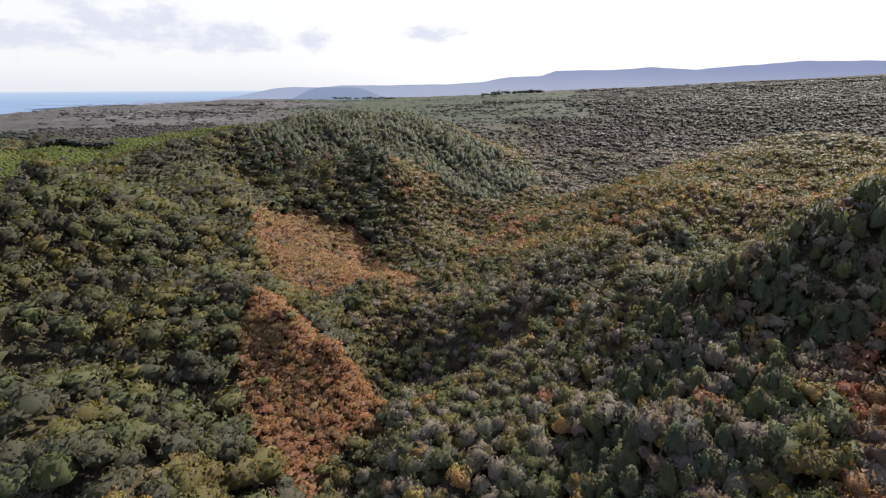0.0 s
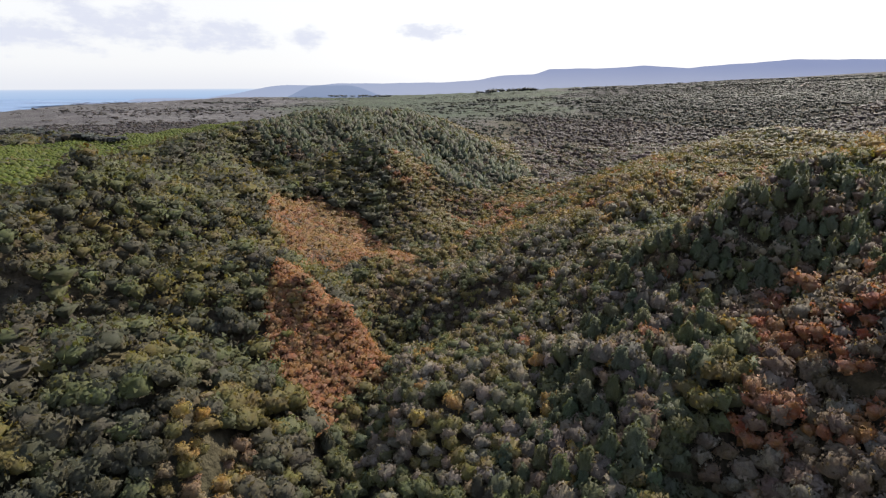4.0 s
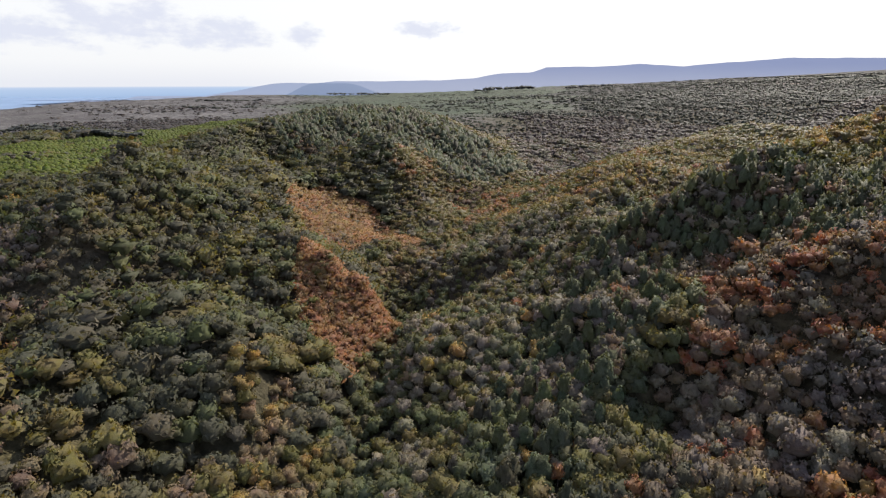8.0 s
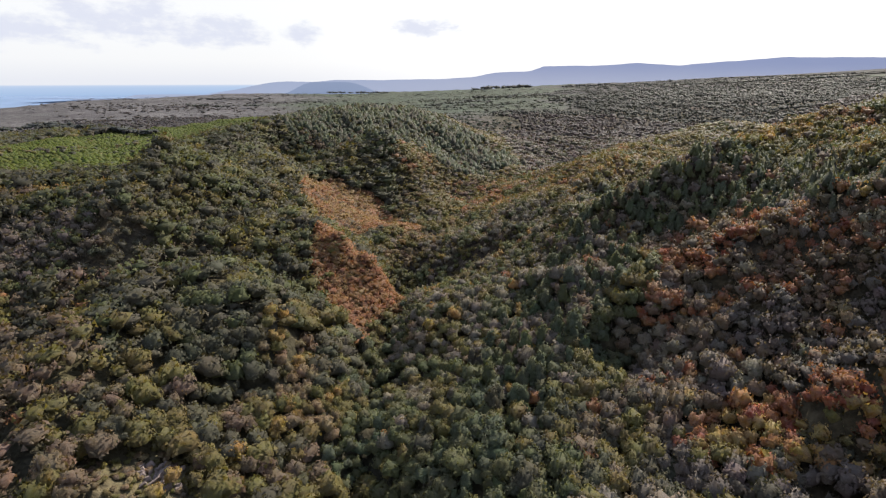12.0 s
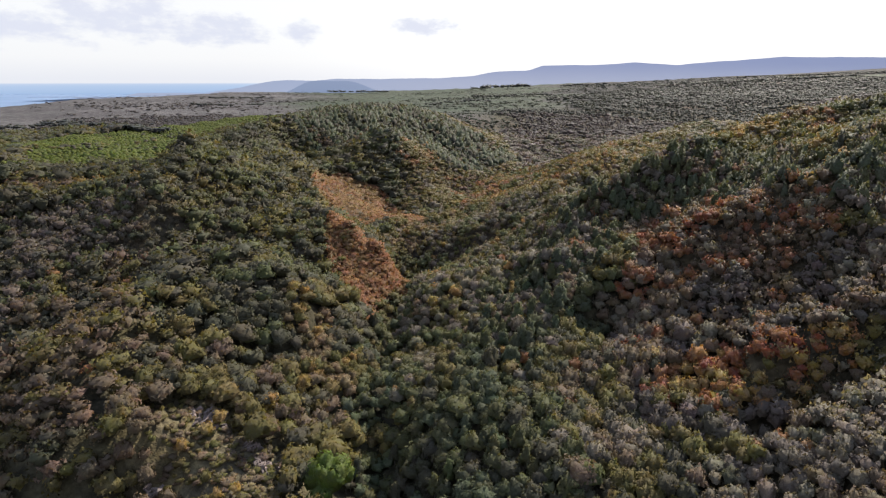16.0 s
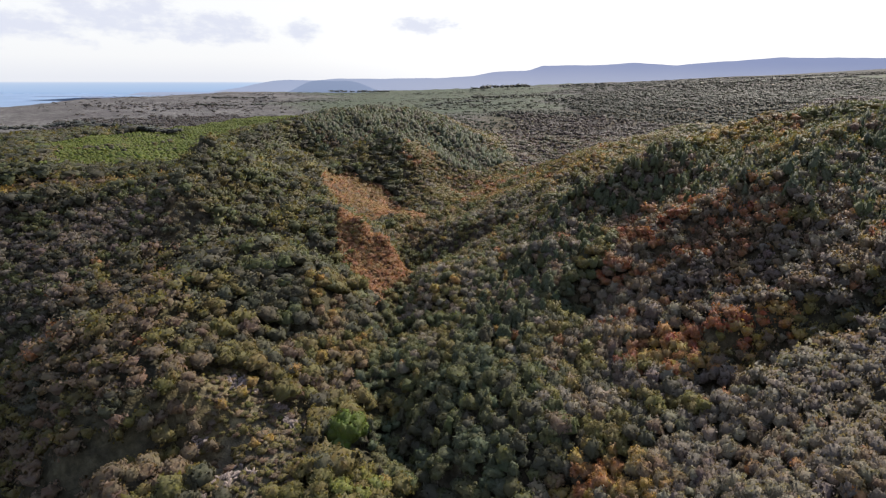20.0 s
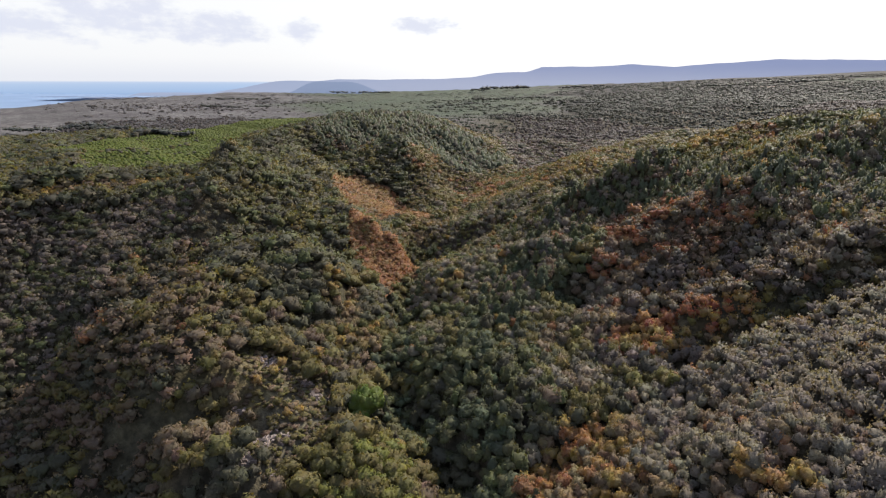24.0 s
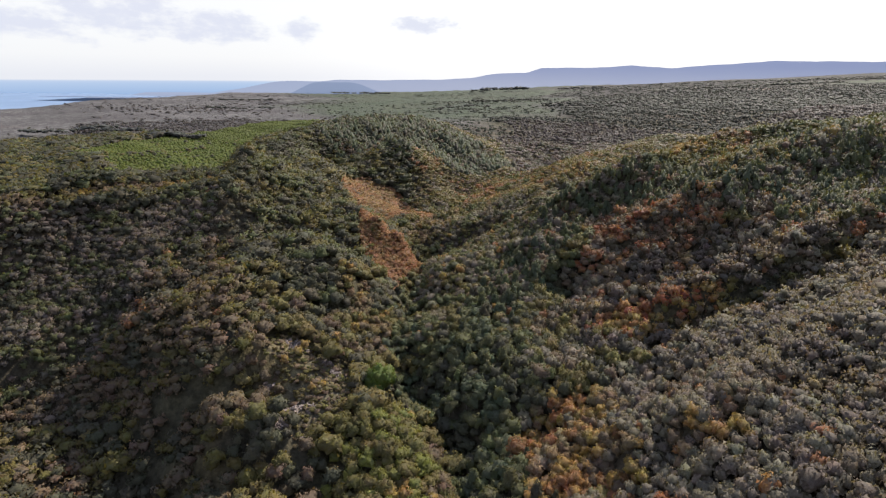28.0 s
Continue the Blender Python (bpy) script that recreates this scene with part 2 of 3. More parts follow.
# small spurs and gullies on the slopes: rise in metres, half width in map units, line
FOLDS = [
    (3.5, 8, [(-4, 160), (30, 164), (62, 145)]),
    (-4.0, 8, [(31, 24), (46, 52), (63, 56)]),
    (-8.0, 8, [(-158, 9), (-145, 20), (-134, 36), (-108, 43)]),
    (-11.0, 6, [(-94, -12), (-78, -8), (-58, -6)]),
    (-10.0, 7, [(-90, -30), (-55, -38), (-40, -42)]),
    (4.5, 8, [(72, 42), (88, 39), (104, 35)]),
    (-6.0, 7, [(-92, 96), (-70, 104), (-52, 100)]),
]
VALLEYS, RIDGES = RAVINES + SIDE_VALLEYS, WEST_RIDGES + EAST_RIDGES + BACK_RIDGES


def far_land(x, y):
    """The plain that runs to the coast and to the hills, in map units."""
    z = -45 + 0.045 * np.maximum(x + 100, 0) - 0.012 * np.maximum(-x - 250, 0)
    z = z + 4 * np.sin(x / 310 + 1.0) * np.sin(y / 420 + 0.4) + 2 * np.sin(x / 130 + y / 170) + 12 * np.exp(-((x + 1180) / 110) ** 2 - ((y - 2650) / 200) ** 2)
    coast = np.interp(y, [0, 600, 1200, 1800, 2400, 2900, 3300], [-1500, -1300, -1120, -1110, -1100, -1070, -1000]) + 25 * np.sin(y / 90)
    return z - 75 * np.clip((coast - x) / 190 + 0.5, 0, 1)


def line_samples(lines):
    out = []
    for line in lines:
        pts = np.array(line, float)
        seg = np.concatenate([[0], np.cumsum(np.hypot(*np.diff(pts[:, :2], axis=0).T))])
        s = np.linspace(0, seg[-1], max(2, int(seg[-1] / 9)))
        out.append(np.stack([np.interp(s, seg, pts[:, k]) for k in range(3)], 1))
    return out


LINES = line_samples(VALLEYS + RIDGES)


def canopy(x, y):
    """Height of the treetops: a blend of the nearest valleys and ridges, with small unevenness."""
    x, y = np.asarray(x, float) / UNIT, np.asarray(y, float) / UNIT
    shape = x.shape
    x, y = x.ravel(), y.ravel()
    num, den = np.zeros_like(x), np.zeros_like(x)
    for pts in LINES:
        best, zb = np.full_like(x, 1e12), np.zeros_like(x)
        w2, wz = np.zeros_like(x), np.zeros_like(x)
        for px, py, pz in pts:
            d2 = (x - px) ** 2 + (y - py) ** 2 + 5.0
            k = d2 ** -2.0
            w2 += k
            wz += k * pz
            best = np.minimum(best, d2)
        w = 1 / (np.sqrt(best) * (1 + best / 900.0))
        num += w * wz / w2
        den += w
    z = num / den
    for rise, half, line in FOLDS:
        near = np.full_like(x, 1e12)
        for (ax, ay), (bx, by) in zip(line, line[1:]):
            s = np.clip(((x - ax) * (bx - ax) + (y - ay) * (by - ay)) / ((bx - ax) ** 2 + (by - ay) ** 2), 0, 1)
            near = np.minimum(near, (x - ax - s * (bx - ax)) ** 2 + (y - ay - s * (by - ay)) ** 2)
        z = z + rise / UNIT * np.exp(-near / half ** 2)
    out = np.clip(np.maximum((y - 430) / 260, (np.abs(x + 10) - 290) / 200), 0, 1)
    out = out * out * (3 - 2 * out)
    z = z * (1 - out) + far_land(x, y) * out
    z = z + 1.3 * np.sin(x / 17.0 + 1.7 * np.sin(y / 23.0)) * np.sin(y / 19.0 + 0.6) + 0.8 * np.sin(x / 8.0 + y / 11.0)
    return z.reshape(shape) * UNIT


TALL = 6.8


def ground_z(x, y):
    return canopy(x, y) - TALL


def mesh_from(name, verts, faces_n, loops, mat, tint=None, smooth=False, normals=None):
    """A mesh from arrays: faces_n corners a face."""
    me = bpy.data.meshes.new(name)
    nv, nl = len(verts), len(loops)
    me.vertices.add(nv)
    me.vertices.foreach_set("co", np.ascontiguousarray(verts, np.float32).ravel())
    me.loops.add(nl)
    me.loops.foreach_set("vertex_index", np.ascontiguousarray(loops, np.int32))
    nf = nl // faces_n
    me.polygons.add(nf)
    me.polygons.foreach_set("loop_start", np.arange(nf, dtype=np.int32) * faces_n)
    if smooth:
        me.polygons.foreach_set("use_smooth", np.ones(nf, bool))
    me.update(calc_edges=True)
    me.materials.append(mat)
    if normals is not None:
        at = me.attributes.new("custom_normal", "FLOAT_VECTOR", "POINT")
        at.data.foreach_set("vector", np.ascontiguousarray(normals, np.float32).ravel())
    if tint is not None:
        at = me.attributes.new("tint", "FLOAT_COLOR", "POINT")
        at.data.foreach_set("color", np.ascontiguousarray(np.c_[tint, np.ones(nv)], np.float32).ravel())
    return me


def steps(inner, first, grow, limit):
    """Even steps within inner, growing ones out to the limit."""
    out = list(np.arange(inner[0], inner[1] + 0.1, first))
    a, s = out[-1], first
    while a < limit[1]:
        s *= grow
        a += s
        out.append(a)
    a, s = out[0], first
    while a > limit[0]:
        s *= grow
        a -= s
        out.insert(0, a)
    return np.array(out)


def sheet(xs, ys, zf):
    X, Y = np.meshgrid(xs, ys)
    Z = zf(X, Y)
    nx, ny = len(xs), len(ys)
    i = (np.arange(ny - 1)[:, None] * nx + np.arange(nx - 1)[None]).ravel()
    return np.stack([X.ravel(), Y.ravel(), Z.ravel()], 1), np.stack([i, i + 1, i + nx + 1, i + nx], 1).ravel()


MEADOW = [(-279, 246), (-300, 330), (-268, 420), (-250, 620), (-182, 690), (-128, 431), (-158, 363), (-148, 242), (-126, 156), (-155, 146), (-180, 124), (-222, 204)]
LOWER_RUST = [(-52, 142), (-43, 140), (-14, 128), (-16, 116), (-24, 104), (-29, 90), (-38, 96), (-47, 110)]
UPPER_RUST = [(-76, 206), (-58, 222), (-34, 222), (-7, 184), (-9, 174), (-24, 184), (-38, 166), (-50, 150), (-62, 172)]
HILL_PATCH = [(-24, 266), (-8, 302), (-4, 262), (-17, 240), (-27, 246)]
GOLD_STRIP = [(-52, 66), (-42, 78), (-28, 52), (-27, 36), (-38, 40), (-48, 54)]
UPPER_REDS = [(63, 88), (84, 79), (101, 50), (101, 36), (90, 36), (78, 42), (62, 45), (50, 56), (58, 66)]
LOWER_REDS = [(50, 27), (66, 22), (76, 15), (92, 8), (84, 4), (70, 3), (56, 5), (44, 14)]
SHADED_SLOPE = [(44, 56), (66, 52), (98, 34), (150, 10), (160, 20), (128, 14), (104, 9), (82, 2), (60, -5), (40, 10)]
PINE_SLOPE = [(59, 124), (81, 118), (112, 92), (142, 90), (230, 100), (230, 40), (143, 19), (101, 37), (75, 78), (55, 76), (34, 55), (16, 22), (10, 60), (31, 91)]
GOLD_TOP = [(104, 86), (118, 84), (142, 78), (132, 58), (104, 62)]
PALE_SPUR = [(16, -60), (28, -24), (40, -15), (58, -8), (78, -3), (100, -1), (120, 3), (160, 16), (240, 24), (240, -120), (40, -120)]
SPUR_NOSE = [(16, -16), (38, -14), (44, -26), (34, -30), (40, -44), (36, -60), (16, -52), (14, -28)]
SPUR_PATCH = [(46, -48), (58, -50), (58, -60), (44, -60)]
RAVINE_FLOOR = [(-16, 22), (2, 30), (16, 18), (31, 0), (17, -20), (8, -60), (-4, -60), (-8, -8)]
KNOLL = [(-36, -13), (-22, -5), (-11, -9), (-3, -20), (-3, -60), (-36, -60), (-38, -26)]
SCRUB = [(-76, 14), (-66, 24), (-50, 23), (-40, 12), (-31, -6), (-37, -18), (-49, -27), (-60, -18), (-62, 0)]
BROWN_SLOPE = [(-125, 70), (-104, 78), (-84, 42), (-72, 10), (-62, 0), (-60, -19), (-84, -18), (-139, 5), (-142, 19), (-122, 30)]
DARK_WEST = [(-300, 80), (-205, 84), (-118, 122), (-106, 80), (-124, 68), (-131, 35), (-145, 18), (-200, -20), (-300, -20)]
RIM = [(-230, 86), (-206, 96), (-171, 122), (-128, 142), (-126, 132), (-166, 110), (-188, 97), (-210, 80)]
PINE_HILL = [(-150, 373), (-96, 420), (-45, 440), (4, 409), (46, 360), (64, 320), (8, 277), (-22, 306), (-26, 262), (-80, 246)]
PALE_FLOOR = [(5, 263), (60, 300), (121, 225), (180, 170), (142, 96), (115, 100), (65, 150), (37, 173), (4, 215)]
RIGHT_BANK = [(-12, 150), (37, 178), (66, 148), (59, 122), (31, 91), (12, 60), (-14, 30), (-18, 87)]


def within(line, x, y):
    """Whether a map place lies inside an outline."""
    inside, (px, py) = False, line[-1]
    for qx, qy in line:
        if (qy > y) != (py > y) and x < (px - qx) * (y - qy) / (py - qy) + qx:
            inside = not inside
        px, py = qx, qy
    return inside


def in_meadow(x, y):
    """Whether a place lies in the young plantation on the plateau."""
    return within(MEADOW, x / UNIT + 3 * math.sin(y / 14), y / UNIT + 3 * math.sin(x / 11))


def in_coppice(x, y):
    """Whether a map place lies on the low rust-brown slope."""
    x, y = x + 1.2 * math.sin(y / 3.1), y + 1.2 * math.sin(x / 2.7)
    return within(LOWER_RUST, x, y) or within(UPPER_RUST, x, y)


def oval(x, y, cx, cy, rx, ry):
    return np.clip(1.6 - 1.6 * np.hypot((x - cx) / rx, (y - cy) / ry), 0, 1)[:, None]


def cover(x, y):
    """What covers the ground: litter under trees, dry grass, heath, pasture, dark woods, bare tracks."""
    x, y = x / UNIT, y / UNIT
    side = x / (y + 190)
    c = np.zeros((len(x), 3)) + (0.036, 0.030, 0.019)
    soft = lambda v, a, b: np.clip((v - a) / (b - a), 0, 1)[:, None]
    waver = 0.04 * np.sin(y / 130 + x / 210) + 0.02 * np.sin(y / 47)
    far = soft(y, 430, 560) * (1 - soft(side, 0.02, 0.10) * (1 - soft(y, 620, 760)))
    # heath of the far plain, its colour greyed partly to stand for haze
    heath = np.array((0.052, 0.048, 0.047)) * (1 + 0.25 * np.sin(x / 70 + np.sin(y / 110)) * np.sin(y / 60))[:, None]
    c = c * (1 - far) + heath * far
    grass = soft(y, 600, 760) * soft(side + waver, -0.26, -0.16) * (1 - soft(side + waver, 0.20, 0.26))
    c = c * (1 - grass) + np.array((0.031, 0.037, 0.024)) * grass
    woods = far * soft(side + waver, 0.20, 0.26)
    c = c * (1 - woods) + np.array((0.024, 0.022, 0.020)) * woods
    turf = np.array([-310 < a < -110 and 110 < b < 700 and in_meadow(a * UNIT, b * UNIT) for a, b in zip(x, y)])
    c[turf] = (0.050, 0.058, 0.014)
    leaf = np.array([-90 < a < 0 and 80 < b < 230 and in_coppice(a, b) for a, b in zip(x, y)])
    c[leaf] = (0.085, 0.050, 0.030)
    for cx, cy, rx, ry, col in ((-50, 4, 24, 36, (0.066, 0.050, 0.031)), (-328, 424, 26, 16, (0.21, 0.17, 0.14)), (-296, 412, 14, 10, (0.19, 0.12, 0.09)), (-584, 1700, 40, 14, (0.24, 0.22, 0.19)), (880, 1330, 70, 45, (0.15, 0.125, 0.095)), (1400, 1560, 320, 150, (0.042, 0.047, 0.030)), (-900, 700, 300, 60, (0.062, 0.046, 0.040))):
        k = oval(x, y, cx, cy, rx, ry)
        c = c * (1 - k) + np.array(col) * k
    return c


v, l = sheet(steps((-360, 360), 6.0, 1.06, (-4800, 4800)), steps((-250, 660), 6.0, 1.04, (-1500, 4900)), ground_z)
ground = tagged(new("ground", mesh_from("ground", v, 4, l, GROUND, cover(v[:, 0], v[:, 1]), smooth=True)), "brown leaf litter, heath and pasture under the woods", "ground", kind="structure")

v, l = sheet(np.linspace(-5600, -400, 20), np.linspace(-1500, 5600, 24), lambda x, y: -135.0 + 0 * x)
tagged(new("water", mesh_from("water", v, 4, l, SEA)), "calm blue sea along a low coast", "sea", kind="structure")


def backdrop():
    """Long wooded hills on the horizon."""
    sx = [-2600, -1900, -1310, -1130, -956, -784, -17, 323, 493, 747, 851, 1336, 1588, 1928, 2304, 2762, 3300, 4600]
    sz = [-150, -140, -18, -2, -7, 5, 12, 32, 64, 75, 108, 119, 134, 118, 149, 180, 179, 190]

    def hills(x, y):
        d = (y - 4350) / 420
        top = np.interp(x, sx, sz)
        n = 5 * np.sin(x / 90.0) * np.sin(y / 120.0) + 3 * np.sin(x / 37.0 + y / 60.0)
        fold = 14 * np.sin(x / 210.0 + y / 260.0) * np.clip(np.abs(d), 0, 1)
        near = 84 * np.exp(-((x + 815) / 150) ** 2 - ((y - 3640) / 80) ** 2) + 100 * np.exp(-((x + 560) / 190) ** 2 - ((y - 3640) / 70) ** 2)
        return (top + 110) * np.exp(-d * d) - 110 + (n * 0.35 + fold) * np.exp(-d * d) + near

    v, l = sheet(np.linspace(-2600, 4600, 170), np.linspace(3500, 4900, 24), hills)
    tagged(new("backdrop", mesh_from("backdrop", v, 4, l, DISTANT, smooth=True)), "long wooded hills on the horizon with blue haze painted in", "hills", kind="structure")


backdrop()

# ---- trees ----
def lumpy(g, lobes, fine, mid, low, lift):
    """The rounded mass of a crown: the outside of its lobes seen from the middle, open below low."""
    bm = bmesh.new()
    bmesh.ops.create_icosphere(bm, subdivisions=fine, radius=1.0)
    d = np.array([p.co for p in bm.verts])
    f = np.array([[p.index for p in q.verts] for q in bm.faces])
    bm.free()
    turn = g.random() * 6.28
    d = np.stack([d[:, 0] * math.cos(turn) - d[:, 1] * math.sin(turn), d[:, 0] * math.sin(turn) + d[:, 1] * math.cos(turn), d[:, 2]], 1)
    r = np.full(len(d), 0.2)
    for x, y, z, wide, high in lobes:
        k = np.array([wide, wide, high])
        o, q = (np.array([0, 0, mid]) - (x, y, z)) / k, d / k
        a, b, c = (q * q).sum(1), (q * o).sum(1), (o * o).sum() - 1
        disc = b * b - a * c
        r = np.where(disc > 0, np.maximum(r, (np.sqrt(np.maximum(disc, 0)) - b) / a), r)
    v = np.array([0, 0, mid]) + d * (r * (0.84 + 0.10 * g.random(len(d))))[:, None]
    f = f[v[f][:, :, 2].mean(1) > low]
    n = np.zeros_like(v)
    fn = np.cross(v[f[:, 1]] - v[f[:, 0]], v[f[:, 2]] - v[f[:, 0]])
    for k in range(3):
        np.add.at(n, f[:, k], fn)
    n /= np.linalg.norm(n, axis=1)[:, None] + 1e-9
    n = 0.80 * n + 0.20 * d + np.array([0, 0, lift])
    used = np.unique(f)
    back = np.zeros(len(v), int)
    back[used] = np.arange(len(used))
    n = n[used] / np.linalg.norm(n[used], axis=1)[:, None]
    return v[used], back[f], n


def leaf_cloud(g, lobes, n, size, spread, lift):
    """n leafy tufts, each a bent triangle, over the outside of round lobes."""
    lobes = np.array(lobes)
    area = lobes[:, 3] * lobes[:, 4]
    c, nrm = [], []
    while len(c) < n:
        k = g.choice(len(lobes), p=area / area.sum())
        d = g.normal(size=3)
        d /= np.linalg.norm(d)
        if d[2] < -0.35:
            d[2] = -d[2]
        L = lobes[k]
        p = L[:3] + d * np.array([L[3], L[3], L[4]]) * (0.86 + 0.20 * g.random())
        q = (p[None] - lobes[:, :3]) / np.stack([lobes[:, 3], lobes[:, 3], lobes[:, 4]], 1)
        if (np.delete((q * q).sum(1), k) < 0.6).any():
            continue
        c.append(p)
        nrm.append(d / np.array([L[3], L[3], L[4]]) * L[3])
    c, nrm = np.array(c), np.array(nrm)
    out = c - np.array([0, 0, 0.45])
    out = 0.6 * out / np.linalg.norm(out, axis=1)[:, None] + 0.4 * nrm / np.linalg.norm(nrm, axis=1)[:, None]
    face = nrm / np.linalg.norm(nrm, axis=1)[:, None]
    nrm = nrm + g.normal(size=nrm.shape) * spread
    nrm /= np.linalg.norm(nrm, axis=1)[:, None]
    u = np.cross(nrm, g.normal(size=nrm.shape))
    u /= np.linalg.norm(u, axis=1)[:, None]
    w = np.cross(nrm, u)
    s = size * (0.55 + 0.8 * g.random(n))[:, None]
    tri = np.stack([c + u * s, c - u * s * 0.55 + w * s * 0.85, c - u * s * 0.5 - w * s * 0.8], 1)
    soft = 0.42 * out + 0.58 * face + np.array([0, 0, lift])
    soft /= np.linalg.norm(soft, axis=1)[:, None]
    return tri.reshape(-1, 3), np.repeat(soft, 3, axis=0)


def crown_arrays(kind, n, size, seed, fine=2, whole=False, lift=0.0):
    """Vertices and triangles of one crown; it stands on z = 0 and is about 1 wide by 1 tall in units of the tree."""
    g = np.random.default_rng(seed)
    if kind == "pine":
        lobes = [(0, 0, 0.62, 0.24, 0.34)]
        for k in range(9):
            a, h = k * 2.4 + g.random(), 0.32 + 0.065 * k
            r = 0.42 * (1.10 - h)
            lobes.append((r * math.cos(a), r * math.sin(a), h, 0.26 * (1.3 - h), 0.15))
        mid, low = 0.55, 0.12
    elif kind == "shrub":
        lobes = [(0.25 * math.cos(a), 0.25 * math.sin(a), 0.3 + 0.2 * g.random(), 0.22 + 0.1 * g.random(), 0.25) for a in g.random(5) * 6.28]
        mid, low = 0.2, 0.02
    else:
        m = int(g.integers(15, 20))
        lobes = [(0, 0, 0.62, 0.34, 0.26)]
        for k in range(m):
            a, h = k * 2.4 + g.random() * 0.9, g.random()
            r = (0.40 + 0.08 * g.random()) * math.sqrt(1 - 0.75 * h * h)
            lobes.append((r * math.cos(a), r * math.sin(a), 0.42 + 0.42 * h + 0.06 * g.random(), 0.12 + 0.09 * g.random(), 0.11 + 0.08 * g.random()))
        mid, low = 0.5, 0.30
    v, soft = leaf_cloud(g, lobes, n, size, 0.42, lift)
    f = np.arange(len(v)).reshape(-1, 3)
    cv, cf, cn = lumpy(g, lobes, fine, mid, -9 if whole else low, lift)
    return np.concatenate([v, cv]), np.concatenate([f, cf + len(v)]), np.concatenate([soft, cn])


def trunk_mesh(tall, seed):
    """A tapered stem with three limbs."""
    g = np.random.default_rng(seed)
    bm = bmesh.new()

    def limb(a, b, ra, rb, sides=6):
        a, b = Vector(a), Vector(b)
        m = (b - a).to_track_quat("Z", "Y").to_matrix()
        rings = [[bm.verts.new(p + m @ Vector((r * math.cos(6.2832 * k / sides), r * math.sin(6.2832 * k / sides), 0))) for k in range(sides)] for p, r in ((a, ra), (b, rb))]
        for k in range(sides):
            bm.faces.new((rings[0][k], rings[0][(k + 1) % sides], rings[1][(k + 1) % sides], rings[1][k]))
        bm.faces.new(rings[1])

    limb((0, 0, -0.6), (0.05, 0.03, tall * 0.5), 0.2, 0.13)
    limb((0.05, 0.03, tall * 0.49), (0.0, 0.1, tall * 0.85), 0.13, 0.05)
    for k in range(3):
        a = 2.1 * k + g.random()
        limb((0.04, 0.03, tall * (0.36 + 0.06 * k)), (1.1 * math.cos(a), 1.1 * math.sin(a), tall * (0.6 + 0.05 * k)), 0.08, 0.03, 5)
    me = bpy.data.meshes.new("trunk")
    bm.to_mesh(me)
    bm.free()
    me.materials.append(BARK)
    return me


# colours of the leaves
OLIVE, GREEN, DEEP, PINE = (0.080, 0.067, 0.025), (0.061, 0.063, 0.029), (0.049, 0.046, 0.030), (0.053, 0.060, 0.035)
RUST, ORANGE, GOLD, RED = (0.150, 0.074, 0.038), (0.176, 0.090, 0.040), (0.172, 0.113, 0.040), (0.150, 0.058, 0.031)
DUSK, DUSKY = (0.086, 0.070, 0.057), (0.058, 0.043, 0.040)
RUSSET, AMBER = (0.156, 0.078, 0.038), (0.142, 0.086, 0.039)
GREY, TAN, LIME, BROWN, FRESH = (0.117, 0.098, 0.072), (0.130, 0.092, 0.054), (0.092, 0.090, 0.024), (0.090, 0.065, 0.043), (0.062, 0.082, 0.018)


def blob(x, y, cx, cy, rx, ry, turn=0.0):
    """Whether a place on the map lies in a ragged oval."""
    c, s = math.cos(radians(turn)), math.sin(radians(turn))
    u, v = (x - cx) * c + (y - cy) * s, -(x - cx) * s + (y - cy) * c
    return (u / rx) ** 2 + (v / ry) ** 2 + 0.5 * math.sin(x * 0.31) * math.sin(y * 0.27) < 1


def in_big_oaks(x, y):
    """Whether a map place lies in the old oaks over the ravine."""
    return -112 < x < -29 and 6 < y < 178 and not in_scrub(x, y) and not within(GOLD_STRIP, x, y)


def in_dense(x, y):
    """Whether a map place lies in the close-grown woods of the near spurs."""
    return x > 20 and -110 < y < 108


def in_scrub(x, y):
    """Whether a map place lies on the dry bushy top of the ridge."""
    return within(SCRUB, x, y)


